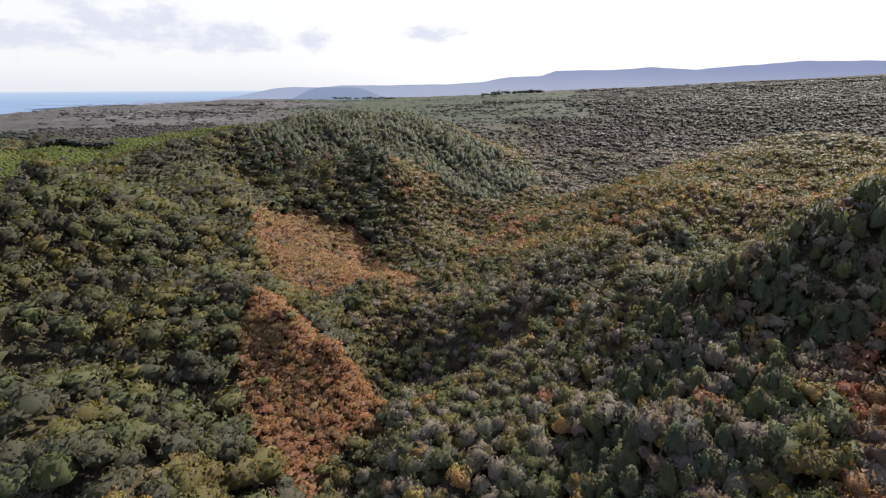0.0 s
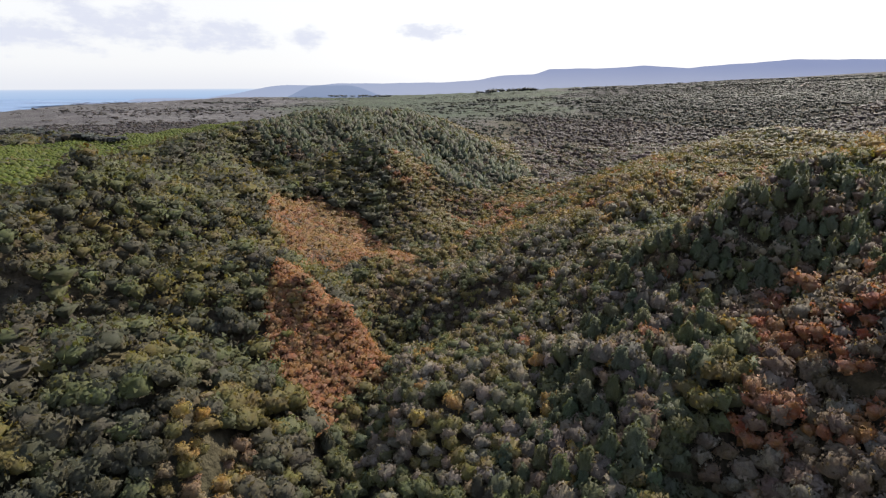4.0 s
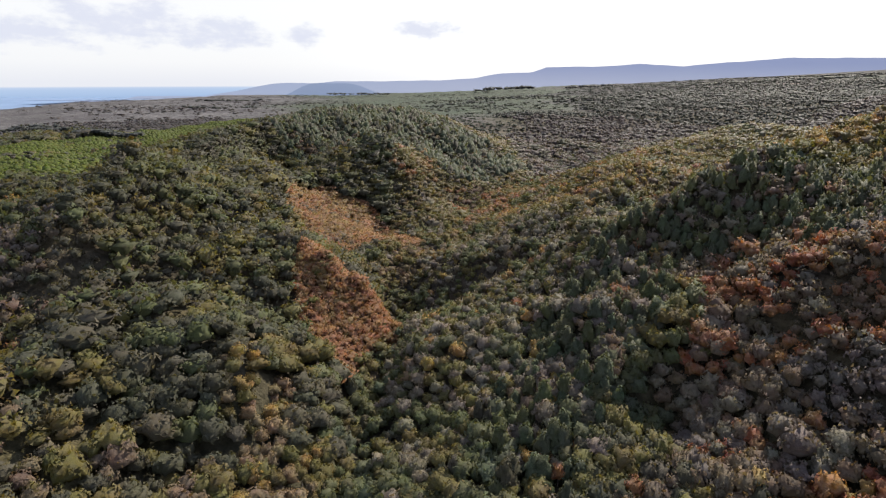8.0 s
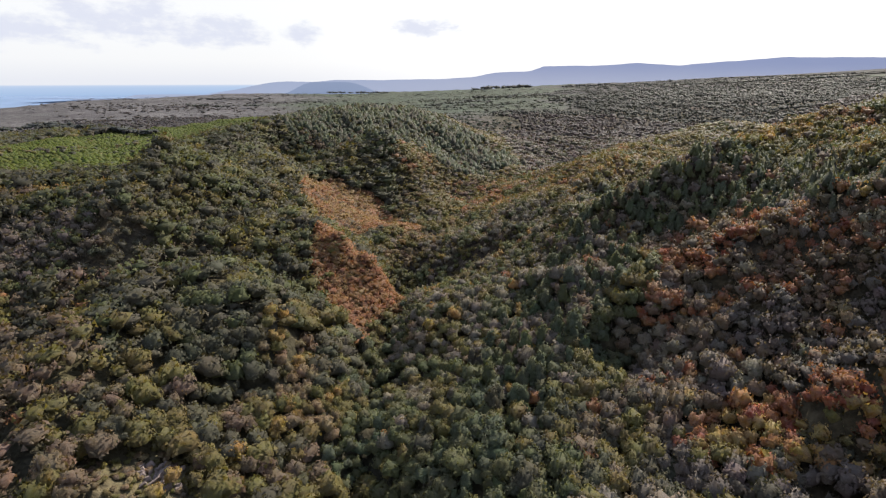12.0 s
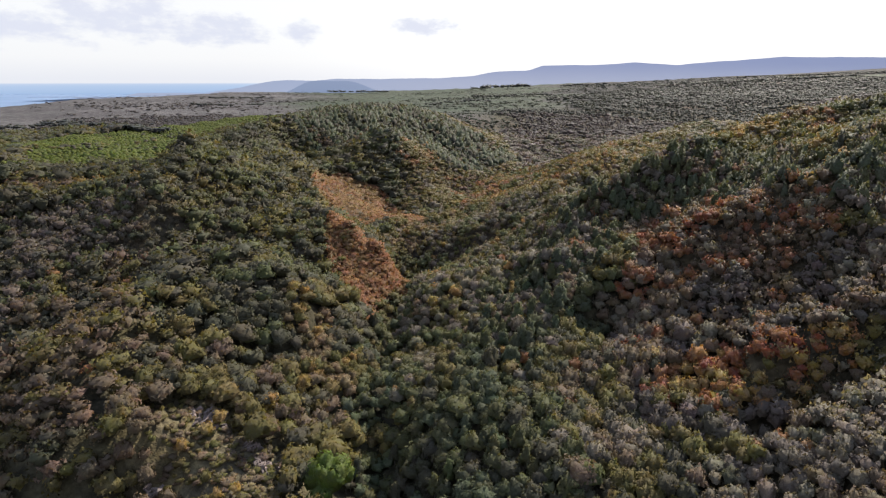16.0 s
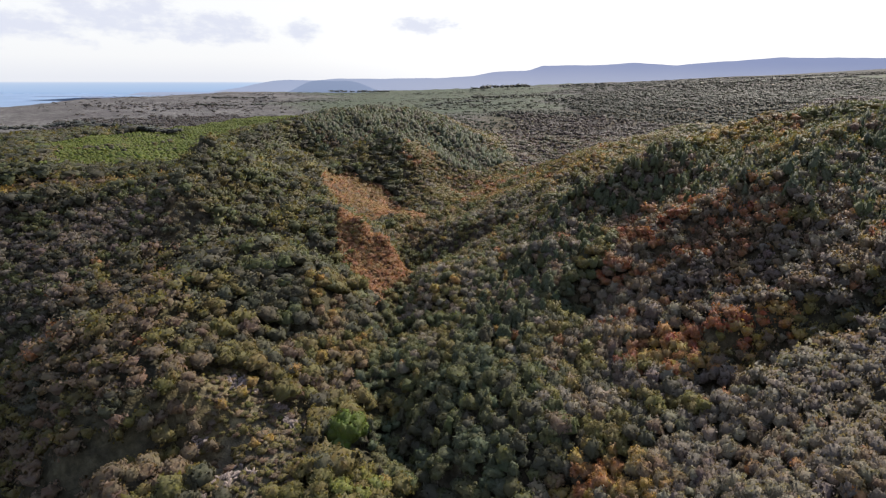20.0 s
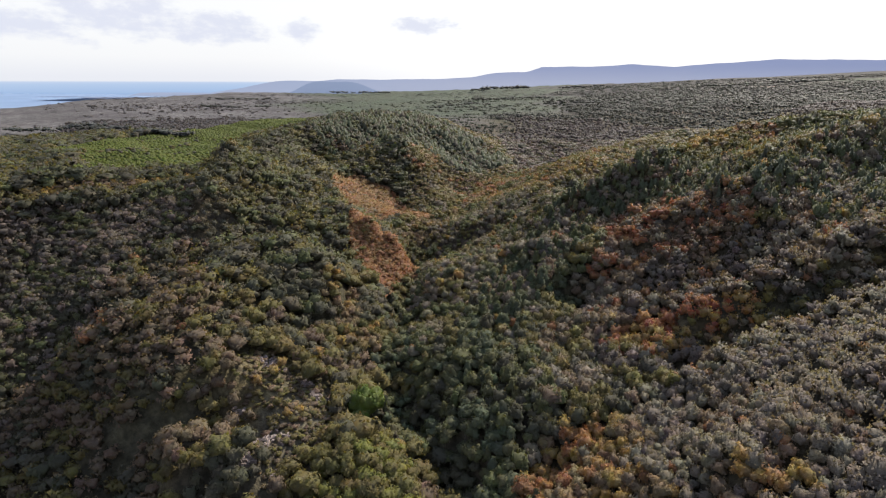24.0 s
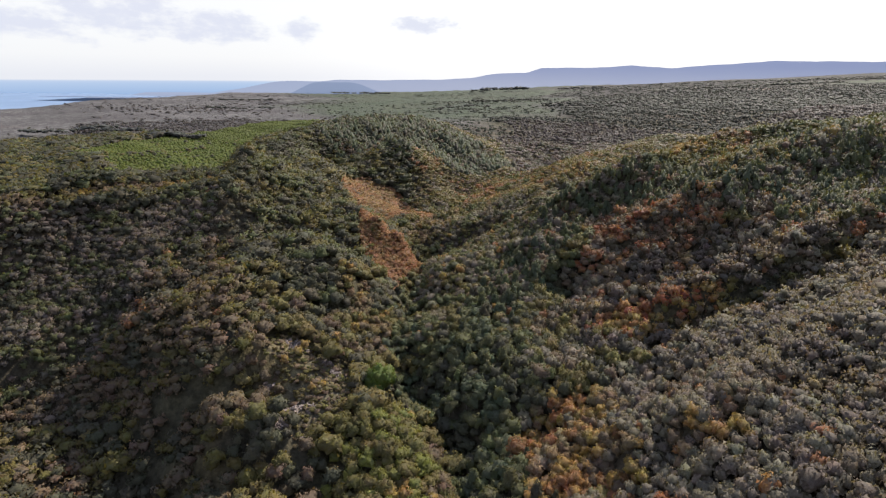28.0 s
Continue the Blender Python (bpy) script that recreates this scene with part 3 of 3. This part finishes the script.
def woods_at(x, y, g):
    """The kind, colour and size of the tree that grows at a place."""
    x, y = x / UNIT, y / UNIT
    low = in_coppice(x, y)
    x, y = x + 1.7 * g.normal(), y + 1.7 * g.normal()
    grove = 0.5 + 0.5 * math.sin(2.6 * math.sin(x / 7.9 + 1.2 * math.sin(y / 6.7)) + 2.4 * math.sin(y / 8.3 + 1.4 * math.sin(x / 10.1)))
    r = 0.62 * grove + 0.38 * g.random()
    patch = 0.5 + 0.5 * math.sin(x / 7.4 + 1.9 * math.sin(y / 9.1)) * math.cos(y / 7.8 + 1.3 * math.sin(x / 9.3))
    pick = lambda *opts: opts[int(((patch + 0.22 * g.random()) % 1.0) * len(opts))]
    if low:
        if y > 146:
            return ("autumn", pick(AMBER, RUSSET, AMBER), 0.70) if r < 0.84 else ("oak", pick(OLIVE, BROWN), 0.75)
        return ("autumn", pick(RUSSET, AMBER, RUSSET, RUSSET), 0.62) if r < 0.95 else ("oak", OLIVE, 0.7)
    if within(GOLD_STRIP, x, y):
        return ("autumn", pick(GOLD, TAN, OLIVE), 1.0) if r < 0.7 else ("oak", OLIVE, 1.0)
    if within(HILL_PATCH, x, y):
        return ("autumn", pick(RUST, TAN, ORANGE), 1.0) if r < 0.6 else ("oak", OLIVE, 1.0)
    # red and orange groves
    if within(LOWER_REDS, x, y):
        return ("autumn", pick(RED, RUST, ORANGE, GOLD, RED), 0.95) if r < 0.72 else ("oak", pick(BROWN, DEEP, OLIVE), 0.9)
    if within(SPUR_NOSE, x, y) or within(SPUR_PATCH, x, y):
        return ("autumn", pick(RUST, ORANGE, GOLD, TAN), 0.95) if r < 0.72 else ("oak", pick(OLIVE, BROWN, GREY), 0.9)
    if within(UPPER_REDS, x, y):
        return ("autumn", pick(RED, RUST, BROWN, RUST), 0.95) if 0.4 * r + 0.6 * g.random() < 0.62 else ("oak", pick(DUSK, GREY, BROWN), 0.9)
    if within(GOLD_TOP, x, y):
        return ("autumn", pick(GOLD, TAN, OLIVE), 0.95) if r < 0.5 else ("pine", pick(PINE, DEEP), 1.0) if r < 0.75 else ("oak", pick(OLIVE, GREEN), 1.0)
    if within(PALE_SPUR, x, y):
        return ("autumn", pick(TAN, RUST, ORANGE), 0.85) if r < 0.05 else ("oak", pick(GREY, BROWN, GREY, DUSK, GREY), 0.82)
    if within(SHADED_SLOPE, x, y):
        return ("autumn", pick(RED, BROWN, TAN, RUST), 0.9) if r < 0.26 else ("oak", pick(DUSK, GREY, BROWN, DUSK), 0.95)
    if within(PINE_SLOPE, x, y):
        q = 0.4 * r + 0.6 * g.random()
        return ("pine", pick(PINE, GREEN, PINE), 1.1) if 0.24 < q < 0.54 else ("autumn", pick(RUST, TAN, GOLD), 0.9) if q > 0.80 else ("oak", pick(GREEN, BROWN, DUSK, GREY), 0.95)
    if within(PINE_HILL, x, y):
        return ("pine", pick(PINE, DEEP, PINE), 1.15) if r < 0.58 else ("oak", pick(GREEN, PINE, DEEP, BROWN), 1.0)
    if x > 24 and y < 46:
        return ("autumn", pick(TAN, GOLD, RUST), 0.9) if r < 0.14 else ("oak", pick(BROWN, GREY, OLIVE, DEEP), 0.95)
    if within(RAVINE_FLOOR, x, y):
        return ("pine", pick(PINE, GREEN), 0.95) if r < 0.2 else ("oak", pick(GREEN, PINE, GREEN, DEEP), 1.05)
    if within(KNOLL, x, y):
        return ("autumn", pick(GOLD, TAN), 0.95) if r < 0.1 else ("oak", pick(OLIVE, LIME, OLIVE, BROWN), 1.0)
    if in_scrub(x, y):
        return ("shrub", pick(OLIVE, BROWN, OLIVE, TAN, OLIVE), 0.8 + 0.9 * g.random() ** 2) if r < 0.93 else ("oak", pick(OLIVE, GOLD, LIME), 0.8)
    if within(RIM, x, y):
        return ("autumn", pick(TAN, GOLD, OLIVE), 0.9) if r < 0.45 else ("oak", pick(OLIVE, BROWN), 0.95)
    if within(BROWN_SLOPE, x, y):
        return ("autumn", pick(TAN, RUST, TAN), 1.0) if r < 0.08 else ("oak", pick(BROWN, BROWN, OLIVE, BROWN, DEEP), 1.3 if in_big_oaks(x, y) else 1.0)
    if within(DARK_WEST, x, y):
        return ("autumn", pick(TAN, RUST), 1.0) if r < 0.03 else ("oak", pick(DUSK, DEEP, DUSK, GREEN), 0.95)
    if within(PALE_FLOOR, x, y):
        return ("autumn", pick(GOLD, TAN, RUST, GOLD), 0.85) if r < 0.36 else ("oak", pick(OLIVE, BROWN, OLIVE, GREEN), 0.85)
    if within(RIGHT_BANK, x, y):
        return ("autumn", pick(TAN, GOLD, RUST), 0.9) if r < 0.08 else ("oak", pick(OLIVE, GREY, GREEN, GREY), 0.95)
    if y > 290 and x > 60:
        return "oak", pick(DUSKY, DUSKY, DEEP, DUSK), 1.0
    if x < -36 and y < 0:
        return ("autumn", pick(RUST, TAN), 1.0) if r < 0.1 else ("oak", pick(DEEP, BROWN, OLIVE, DEEP), 1.1)
    if x < -95 and y < 100:
        return ("autumn", pick(TAN, BROWN), 1.0) if r < 0.05 else ("oak", pick(DEEP, DEEP, BROWN, DUSK), 1.0)
    if x < -28 and y < 44:
        return ("autumn", pick(GOLD, TAN), 1.25) if r < 0.12 else ("oak", pick(OLIVE, BROWN, OLIVE, DEEP, OLIVE), 1.45)
    if x < -28:
        return ("pine", DEEP, 1.0) if r < 0.05 else ("oak", pick(DEEP, DEEP, GREEN, DEEP, OLIVE), 1.5)
    if y > 150:
        return ("autumn", pick(TAN, GOLD), 0.9) if r < 0.08 else ("oak", pick(OLIVE, GREEN, GREY, OLIVE, TAN), 0.9)
    return ("autumn", pick(TAN, GOLD), 0.9) if r < 0.03 else ("pine", DEEP, 1.0) if r < 0.14 else ("oak", pick(GREEN, PINE, GREEN, OLIVE), 0.95)


SIZES = {"oak": (5.5, 7.6), "autumn": (5.3, 7.4), "pine": (5.2, 9.4), "shrub": (2.5, 2.1)}
NAMES = {"oak": "oak_tree", "autumn": "autumn_oak_tree", "pine": "pine_tree", "shrub": "shrub"}
LABELS = {"oak": "green to grey-brown oak with a rounded leafy crown", "autumn": "oak in rust, gold or red autumn leaf", "pine": "dark green pine with a tall pointed crown", "shrub": "low olive bush on a dry rocky slope"}
GROUPS = {"oak": "oaks of the near woods", "autumn": "autumn oaks of the near woods", "pine": "pines of the near woods", "shrub": "bushes on the ridge"}


def scatter(x0, x1, y0, y1, step, g, stray=0.85):
    """Places on an uneven grid, in rows shifted by half."""
    out = []
    for j, y in enumerate(np.arange(y0, y1, step * 0.87)):
        for x in np.arange(x0, x1, step):
            out.append((x + step * (0.5 * (j % 2) + stray * (g.random() - 0.5)), y + step * stray * (g.random() - 0.5)))
    return np.array(out)


def in_sight(p, margin=24.0):
    """The wedge of land that lies before the path."""
    return np.abs(p[:, 0] + 7) < 0.84 * (p[:, 1] + 252) + margin


def joined(name, trees, lib, label, slope=0.75):
    """Many crowns in one mesh. trees: kind, x, y, z, wide, tall, turn, colour."""
    V, F, C, N, base = [], [], [], [], 0
    at = np.array([(t[1], t[2]) for t in trees])
    lean = np.stack([canopy(at[:, 0] - 5, at[:, 1]) - canopy(at[:, 0] + 5, at[:, 1]), canopy(at[:, 0], at[:, 1] - 5) - canopy(at[:, 0], at[:, 1] + 5), np.full(len(at), 10.0)], 1)
    lean /= np.linalg.norm(lean, axis=1)[:, None]
    for (kind, x, y, z, wide, tall, turn, col, k), up in zip(trees, lean):
        v, f, n = lib[kind][k % len(lib[kind])]
        ct, st = math.cos(turn), math.sin(turn)
        n = np.stack([n[:, 0] * ct - n[:, 1] * st, n[:, 0] * st + n[:, 1] * ct, n[:, 2] + 0.12], 1) + slope * up
        N.append(n / np.linalg.norm(n, axis=1)[:, None])
        c, s = math.cos(turn) * wide, math.sin(turn) * wide
        V.append(np.stack([v[:, 0] * c - v[:, 1] * s + x, v[:, 0] * s + v[:, 1] * c + y, v[:, 2] * tall + z], 1))
        F.append(f + base)
        C.append(np.broadcast_to(np.array(col), v.shape))
        base += len(v)
    me = mesh_from(name, np.concatenate(V), 3, np.concatenate(F).ravel(), LEAF_WOOD, np.concatenate(C), normals=np.concatenate(N))
    return tagged(new(name, me), label, "woodland", kind="stuff")


def vary(col, g, amount=0.15):
    k = 1 + amount * (g.random() * 2 - 1)
    return tuple(np.clip(np.array(col) * k * (1 + 0.06 * (g.random(3) * 2 - 1)), 0.005, 0.9))


# lone large trees: map place, width, height and colour
LARGE = [(-27, 2, 17.5, 18.0, FRESH), (-69, 22, 11.0, 10.0, DEEP), (-62, 72, 9.5, 9.0, DEEP), (-84, 118, 10.0, 9.5, DEEP), (-91, 120, 9.0, 9.0, OLIVE), (-118, 152, 7.0, 9.5, DEEP), (-54, 46, 9.0, 9.0, DEEP), (-40, 80, 8.5, 9.0, OLIVE), (-76, 90, 9.0, 9.0, DEEP), (52, -2, 9.5, 8.5, OLIVE)]
# bare rocky spots on the ridge: map place, half width
OUTCROPS = [(-58, 17, 6.0), (-43, 7, 4.0), (-52, -12, 7.5), (-63, -1, 3.0), (-54, -22, 2.5), (-47, -22, 2.5), (-47, 12, 2.5)]


def large_trees():
    v, f, n = crown_arrays("oak", 700, 0.036, 77, 4, True, 0.1)
    for k, (x, y, wide, tall, col) in enumerate(LARGE):
        me = mesh_from("crown", v * np.array([wide / 1.15, wide / 1.15, tall]), 3, f.ravel(), LEAF_OWN, normals=n)
        z = float(ground_z(x * UNIT, y * UNIT))
        top = tagged(new("spreading_oak_tree"), "large spreading tree with a dense domed %s crown" % ("bright green" if col == FRESH else "dark green"), "tree", "large trees among the woods")
        top.matrix_world = pose(x * UNIT, y * UNIT, z, 0, 0, 77 * k)
        for nm, data in (("crown", me), ("trunk", trunk_mesh(tall, 40 + k))):
            ob = new(nm, data)
            ob.parent = top
            ob.color = (*col, 1.0)


def slab_mesh(g, long, wide, thick):
    """A broken slab of rock with worn, uneven edges."""
    bm = bmesh.new()
    n = 7
    ring = [(long * (0.8 + 0.3 * g.random()) * math.cos(6.2832 * k / n), wide * (0.75 + 0.4 * g.random()) * math.sin(6.2832 * k / n)) for k in range(n)]
    levels = ((-0.6, 0.92), (0.0, 1.0), (thick * 0.8, 0.97), (thick, 0.82))
    rows = [[bm.verts.new((a * s, b * s, h + 0.12 * (g.random() - 0.5))) for a, b in ring] for h, s in levels]
    for lo, hi in zip(rows, rows[1:]):
        for k in range(n):
            bm.faces.new((lo[k], lo[(k + 1) % n], hi[(k + 1) % n], hi[k]))
    bm.faces.new(rows[-1])
    me = bpy.data.meshes.new("slab")
    bm.to_mesh(me)
    bm.free()
    me.materials.append(ROCK)
    return me


def rock_outcrops():
    g = np.random.default_rng(5)
    kinds = [slab_mesh(g, 1.0 + 1.3 * g.random(), 0.28 + 0.35 * g.random(), 0.25 + 0.45 * g.random()) for _ in range(7)]
    for x, y, r in OUTCROPS:
        cx, cy = x * UNIT, y * UNIT
        z = float(ground_z(cx, cy))
        top = tagged(new("rock_outcrop"), "pale grey-pink broken rock slabs on a dry ridge", "rock", "rock outcrops on the ridge")
        top.matrix_world = pose(cx, cy, z)
        for k in range(int(5 + r * 4.5)):
            a, d = g.random() * 6.28, 1.25 * r * g.random() ** 0.8
            dx, dy = d * math.cos(a), d * 0.75 * math.sin(a)
            ob = new("slab", kinds[int(g.integers(0, 7))])
            ob.parent = top
            ob.matrix_basis = pose(dx, dy, float(ground_z(cx + dx, cy + dy)) - z + 0.5, 40 * (g.random() - 0.5), -30 * g.random(), (20 + 60 * g.random()) if g.random() < 0.5 else 360 * g.random()) @ Matrix.Diagonal((0.7 + 0.7 * g.random(), 0.7 + 0.6 * g.random(), 0.8 + 0.8 * g.random(), 1))


def plant():
    clear = [(x, y, w * (0.55 if c == FRESH else 0.42)) for x, y, w, h, c in LARGE] + [(x, y, r * 0.55 + 0.6) for x, y, r in OUTCROPS]
    g = np.random.default_rng(21)
    lib_n = {k: [crown_arrays(k, 430 if k != "shrub" else 120, 0.047 if k != "shrub" else 0.064, 100 * i + len(k), 2, True, 0.25) for i in range(6)] for k in SIZES}
    lib_w = {k: [crown_arrays(k, 150 if k != "shrub" else 90, 0.069, 500 + 100 * i + len(k), 2) for i in range(9)] for k in SIZES}
    lib_m = {k: [crown_arrays(k, 56 if k != "shrub" else 40, 0.090, 1900 + 100 * i + len(k), 1) for i in range(9)] for k in SIZES}
    lib_f = {k: [crown_arrays(k, 26, 0.12, 3000 + 100 * i + len(k), 1) for i in range(9)] for k in SIZES}
    lib_d = {k: [crown_arrays(k, 10, 0.145, 6000 + 100 * i + len(k), 1) for i in range(8)] for k in SIZES}
    lib_p = {k: [crown_arrays(k, 3, 0.18, 7000 + 100 * i + len(k), 1) for i in range(8)] for k in SIZES}
    meshes = {k: [mesh_from("crown", v * np.array([SIZES[k][0], SIZES[k][0], SIZES[k][1]]), 3, f.ravel(), LEAF_OWN, normals=n) for v, f, n in lib_n[k]] for k in SIZES}
    trunks = {k: trunk_mesh(SIZES[k][1], 5) for k in SIZES}
    made = {k: 0 for k in SIZES}
    near, mid, far, back, low = [], [], [], [], []
    sort = lambda q: "coppice" if in_coppice(*q) else "scrub" if in_scrub(*q) else "big" if in_big_oaks(*q) else "dense" if in_dense(*q) else "open"
    p = []
    for what, step, box in (("open", 4.25, (-720, 720, -170, 650)), ("coppice", 1.85, (-125, 10, 125, 350)), ("scrub", 2.3, (-120, -40, -50, 60)), ("big", 5.7, (-172, -42, 5, 270)), ("dense", 3.45, (28, 320, -170, 165))):
        p += [q for q in scatter(*box, step, g, 1.7 if what == "scrub" else 1.1 if what == "coppice" else 0.85) if sort(q / UNIT) == what]
    p = np.array(p)
    p = p[in_sight(p)]
    away = np.sqrt((p[:, 0] + 6) ** 2 + np.maximum(p[:, 1], 110) ** 2 + 110 ** 2)
    order = np.argsort(away)
    p, away = p[order], away[order]
    z = ground_z(p[:, 0], p[:, 1])
    for (x, y), zz, d in zip(p, z, away):
        kind, col, size = woods_at(x, y, g)
        if in_meadow(x, y) or any(math.hypot(x - bx * UNIT, y - by * UNIT) < r for bx, by, r in clear):
            continue
        if d > 500 and g.random() < 0.3:
            continue
        steep = -150 < x / UNIT < -38 and y / UNIT < 0 and not in_scrub(x / UNIT, y / UNIT)
        if steep and g.random() < 0.36:
            continue
        big = size * (1 + 0.15 * math.sin(x / 31 + math.sin(y / 27)) * math.sin(y / 37)) * (0.76 + 0.56 * g.random() ** 1.4 + (0.4 if g.random() < 0.03 else 0.0) + (0.18 if d > 500 else 0.0))
        tall = big ** 0.7 * (0.80 + 0.34 * g.random())
        if in_coppice(x / UNIT, y / UNIT):
            big, tall = big * 1.15, tall * 0.85
        if steep:
            big, tall = big * 1.12, tall * 1.15
        if in_dense(x / UNIT, y / UNIT) and kind != "pine":
            big, tall = big * 1.04, tall * 1.12
        if d > 330 and col in (GOLD, TAN, ORANGE) and not in_coppice(x / UNIT, y / UNIT):
            col = tuple(0.5 * (a + b) for a, b in zip(col, OLIVE))
        turn, col, k = g.random() * 6.28, vary(col, g, 0.11 if d < 330 else 0.07), int(g.integers(0, 64))
        if made[kind] < 300 and d < 300:
            made[kind] += 1
            top = tagged(new(NAMES[kind]), LABELS[kind], "bush" if kind == "shrub" else "tree", GROUPS[kind])
            top.matrix_world = pose(x, y, zz, 0, 0, math.degrees(turn)) @ Matrix.Diagonal((big, big, tall, 1))
            for nm, me in (("crown", meshes[kind][k % 6]), ("trunk", trunks[kind])):
                ob = new(nm, me)
                ob.parent = top
                ob.color = (*col, 1.0)
            continue
        W, H = SIZES[kind]
        if d > 315:
            W, H = W * 1.15, H * 0.94
        (low if in_coppice(x / UNIT, y / UNIT) else near if d < 188 else mid if d < 315 else far if d < 430 else back).append((kind, x, y, zz, W * big, H * tall, turn, col, k))
    joined("near_woodland", near, lib_w, "mixed autumn oak woodland on the slopes", 0.3)
    joined("middle_woodland", mid, lib_m, "oak and pine woodland across the ravine", 0.5)
    joined("coppice", low, lib_f, "low rust-brown coppice in autumn leaf on the slope", 1.5)
    joined("far_woodland", far, lib_f, "distant oak and pine woodland", 0.8)
    joined("back_woodland", back, lib_d, "oak woodland on the further slopes", 0.9)
    # the woods go on behind the path
    q = scatter(-440, 440, -560, 300, 9.0, g)
    q = q[(q[:, 1] < -170) | ~in_sight(q, 21.0)]
    zq = ground_z(q[:, 0], q[:, 1])
    behind = [(("oak", "oak", "autumn")[int(g.integers(0, 3))], x, y, zz, 9.0 + 2.6 * g.random(), 7.5 + 2.5 * g.random(), g.random() * 6.28, vary((OLIVE, GREEN, BROWN, GREY, DEEP)[int(g.integers(0, 5))], g), int(g.integers(0, 64))) for (x, y), zz in zip(q, zq)]
    joined("back_slope_woodland", behind, lib_d, "mixed oak woodland further down the valley")
    # far woods, thinning to the plain
    dist = []
    for y0, y1, gap, wide, high in ((650, 1100, 7.0, 6.8, 8.0), (1100, 2100, 16.5, 12.0, 9.0), (2100, 3300, 36.0, 28.0, 4.4)):
        q = scatter(-2300, 2900, y0, y1, gap, g, 2.0)
        q = q[in_sight(q)]
        zq = ground_z(q[:, 0], q[:, 1])
        for (x, y), zz in zip(q, zq):
            mx, my = x / UNIT, y / UNIT
            stand = math.sin(x / 150 + 1.3 * math.sin(y / 210)) + math.sin(y / 95 + x / 260) + 0.5 * math.sin(x / 37) * math.sin(y / 29)
            side = mx / (my + 190) + 0.04 * math.sin(my / 130 + mx / 210) + 0.02 * math.sin(my / 47)
            bare = blob(mx, my, 880, 1330, 70, 45) or blob(mx, my, 1400, 1560, 300, 140) or blob(mx, my, -320, 420, 34, 18)
            wooded = side > (0.23 if my > 620 + 40 * math.sin(mx / 60) else 0.07)
            thin = 0.04 if wooded and not bare else 0.94 if bare else 0.90 if stand < 0.5 else 0.5
            if zz < -84 or in_meadow(x, y) or g.random() < thin:
                continue
            if wooded and my > 560 + 50 * math.sin(mx / 70):
                shades = (0.017, 0.020, 0.016), (0.014, 0.017, 0.014), (0.021, 0.022, 0.019)
            elif wooded:
                shades = (0.040, 0.031, 0.031), (0.031, 0.026, 0.026), (0.036, 0.029, 0.029)
            elif side > -0.22:
                shades = (0.030, 0.034, 0.024), (0.034, 0.037, 0.027), (0.028, 0.031, 0.024)
            else:
                shades = (0.052, 0.045, 0.044), (0.048, 0.043, 0.041), (0.057, 0.048, 0.046)
            col = shades[int(g.integers(0, 3))]
            low_growth = 1.0 if wooded else 0.6
            big = 0.6 + 0.7 * g.random()
            dist.append(("oak", x, y, zz + (TALL - high), wide * big, high * big * low_growth, g.random() * 6.28, vary(col, g), int(g.integers(0, 64))))
    # dark groves and hedges: map place, half length, half width, height of the trees, number
    for cx, cy, rx, ry, high, n in ((284, 2180, 100, 30, 22.0, 60), (180, 2150, 40, 20, 14.0, 24), (-309, 2200, 120, 24, 14.0, 60), (560, 2050, 90, 20, 14.0, 50), (-272, 396, 16, 7, 10.0, 50), (-246, 392, 14, 4, 8.0, 26), (-470, 552, 60, 9, 9.0, 90), (-380, 500, 30, 6, 8.0, 40), (-560, 1500, 90, 14, 9.0, 60), (-420, 1050, 70, 12, 8.0, 60), (40, 960, 60, 12, 8.0, 60), (170, 1150, 90, 16, 9.0, 90), (-60, 620, 60, 10, 7.0, 70), (760, 1420, 160, 30, 11.0, 160), (1050, 1480, 130, 14, 14.0, 100)):
        for _ in range(n):
            x, y = (cx + rx * (g.random() * 2 - 1)) * UNIT, (cy + ry * (g.random() * 2 - 1)) * UNIT
            k = 0.7 + 0.5 * g.random()
            dist.append(("oak", x, y, float(ground_z(x, y)) + TALL * 0.6, high * 0.95 * k + 0.004 * y, high * k, g.random() * 6.28, vary((0.044, 0.046, 0.041), g), int(g.integers(0, 64))))
    joined("distant_woodland", dist, lib_p, "grey-brown scrub and woods on the plain", 1.5)
    # young pines on the plateau
    q = scatter(-470, -165, 210, 1050, 5.1, g)
    zq = ground_z(q[:, 0], q[:, 1])
    young = [("pine", x, y, zz + 2.8, 5.8, 2.8 + 1.2 * g.random(), g.random() * 6.28, vary((0.060, 0.072, 0.013), g, 0.07), int(g.integers(0, 64))) for (x, y), zz in zip(q, zq) if in_meadow(x, y)]
    for cx, cy, r, n in ((-214, 236, 22, 34), (-196, 262, 14, 14), (-250, 250, 16, 16), (-190, 330, 50, 22), (-170, 200, 16, 10), (-240, 340, 40, 20)):
        for _ in range(n):
            x, y = (cx + r * g.normal() * 0.5) * UNIT, (cy + r * g.normal() * 0.5) * UNIT
            k = 0.5 + 0.6 * g.random()
            if in_meadow(x, y):
                young.append(("oak", x, y, float(ground_z(x, y)) + 2.8, 6.0 * k, 5.5 * k, g.random() * 6.28, vary(OLIVE if g.random() < 0.4 else DEEP, g), int(g.integers(0, 64))))
    joined("young_plantation", young, lib_p, "bright green young plantation on the plateau")


plant()
large_trees()
rock_outcrops()
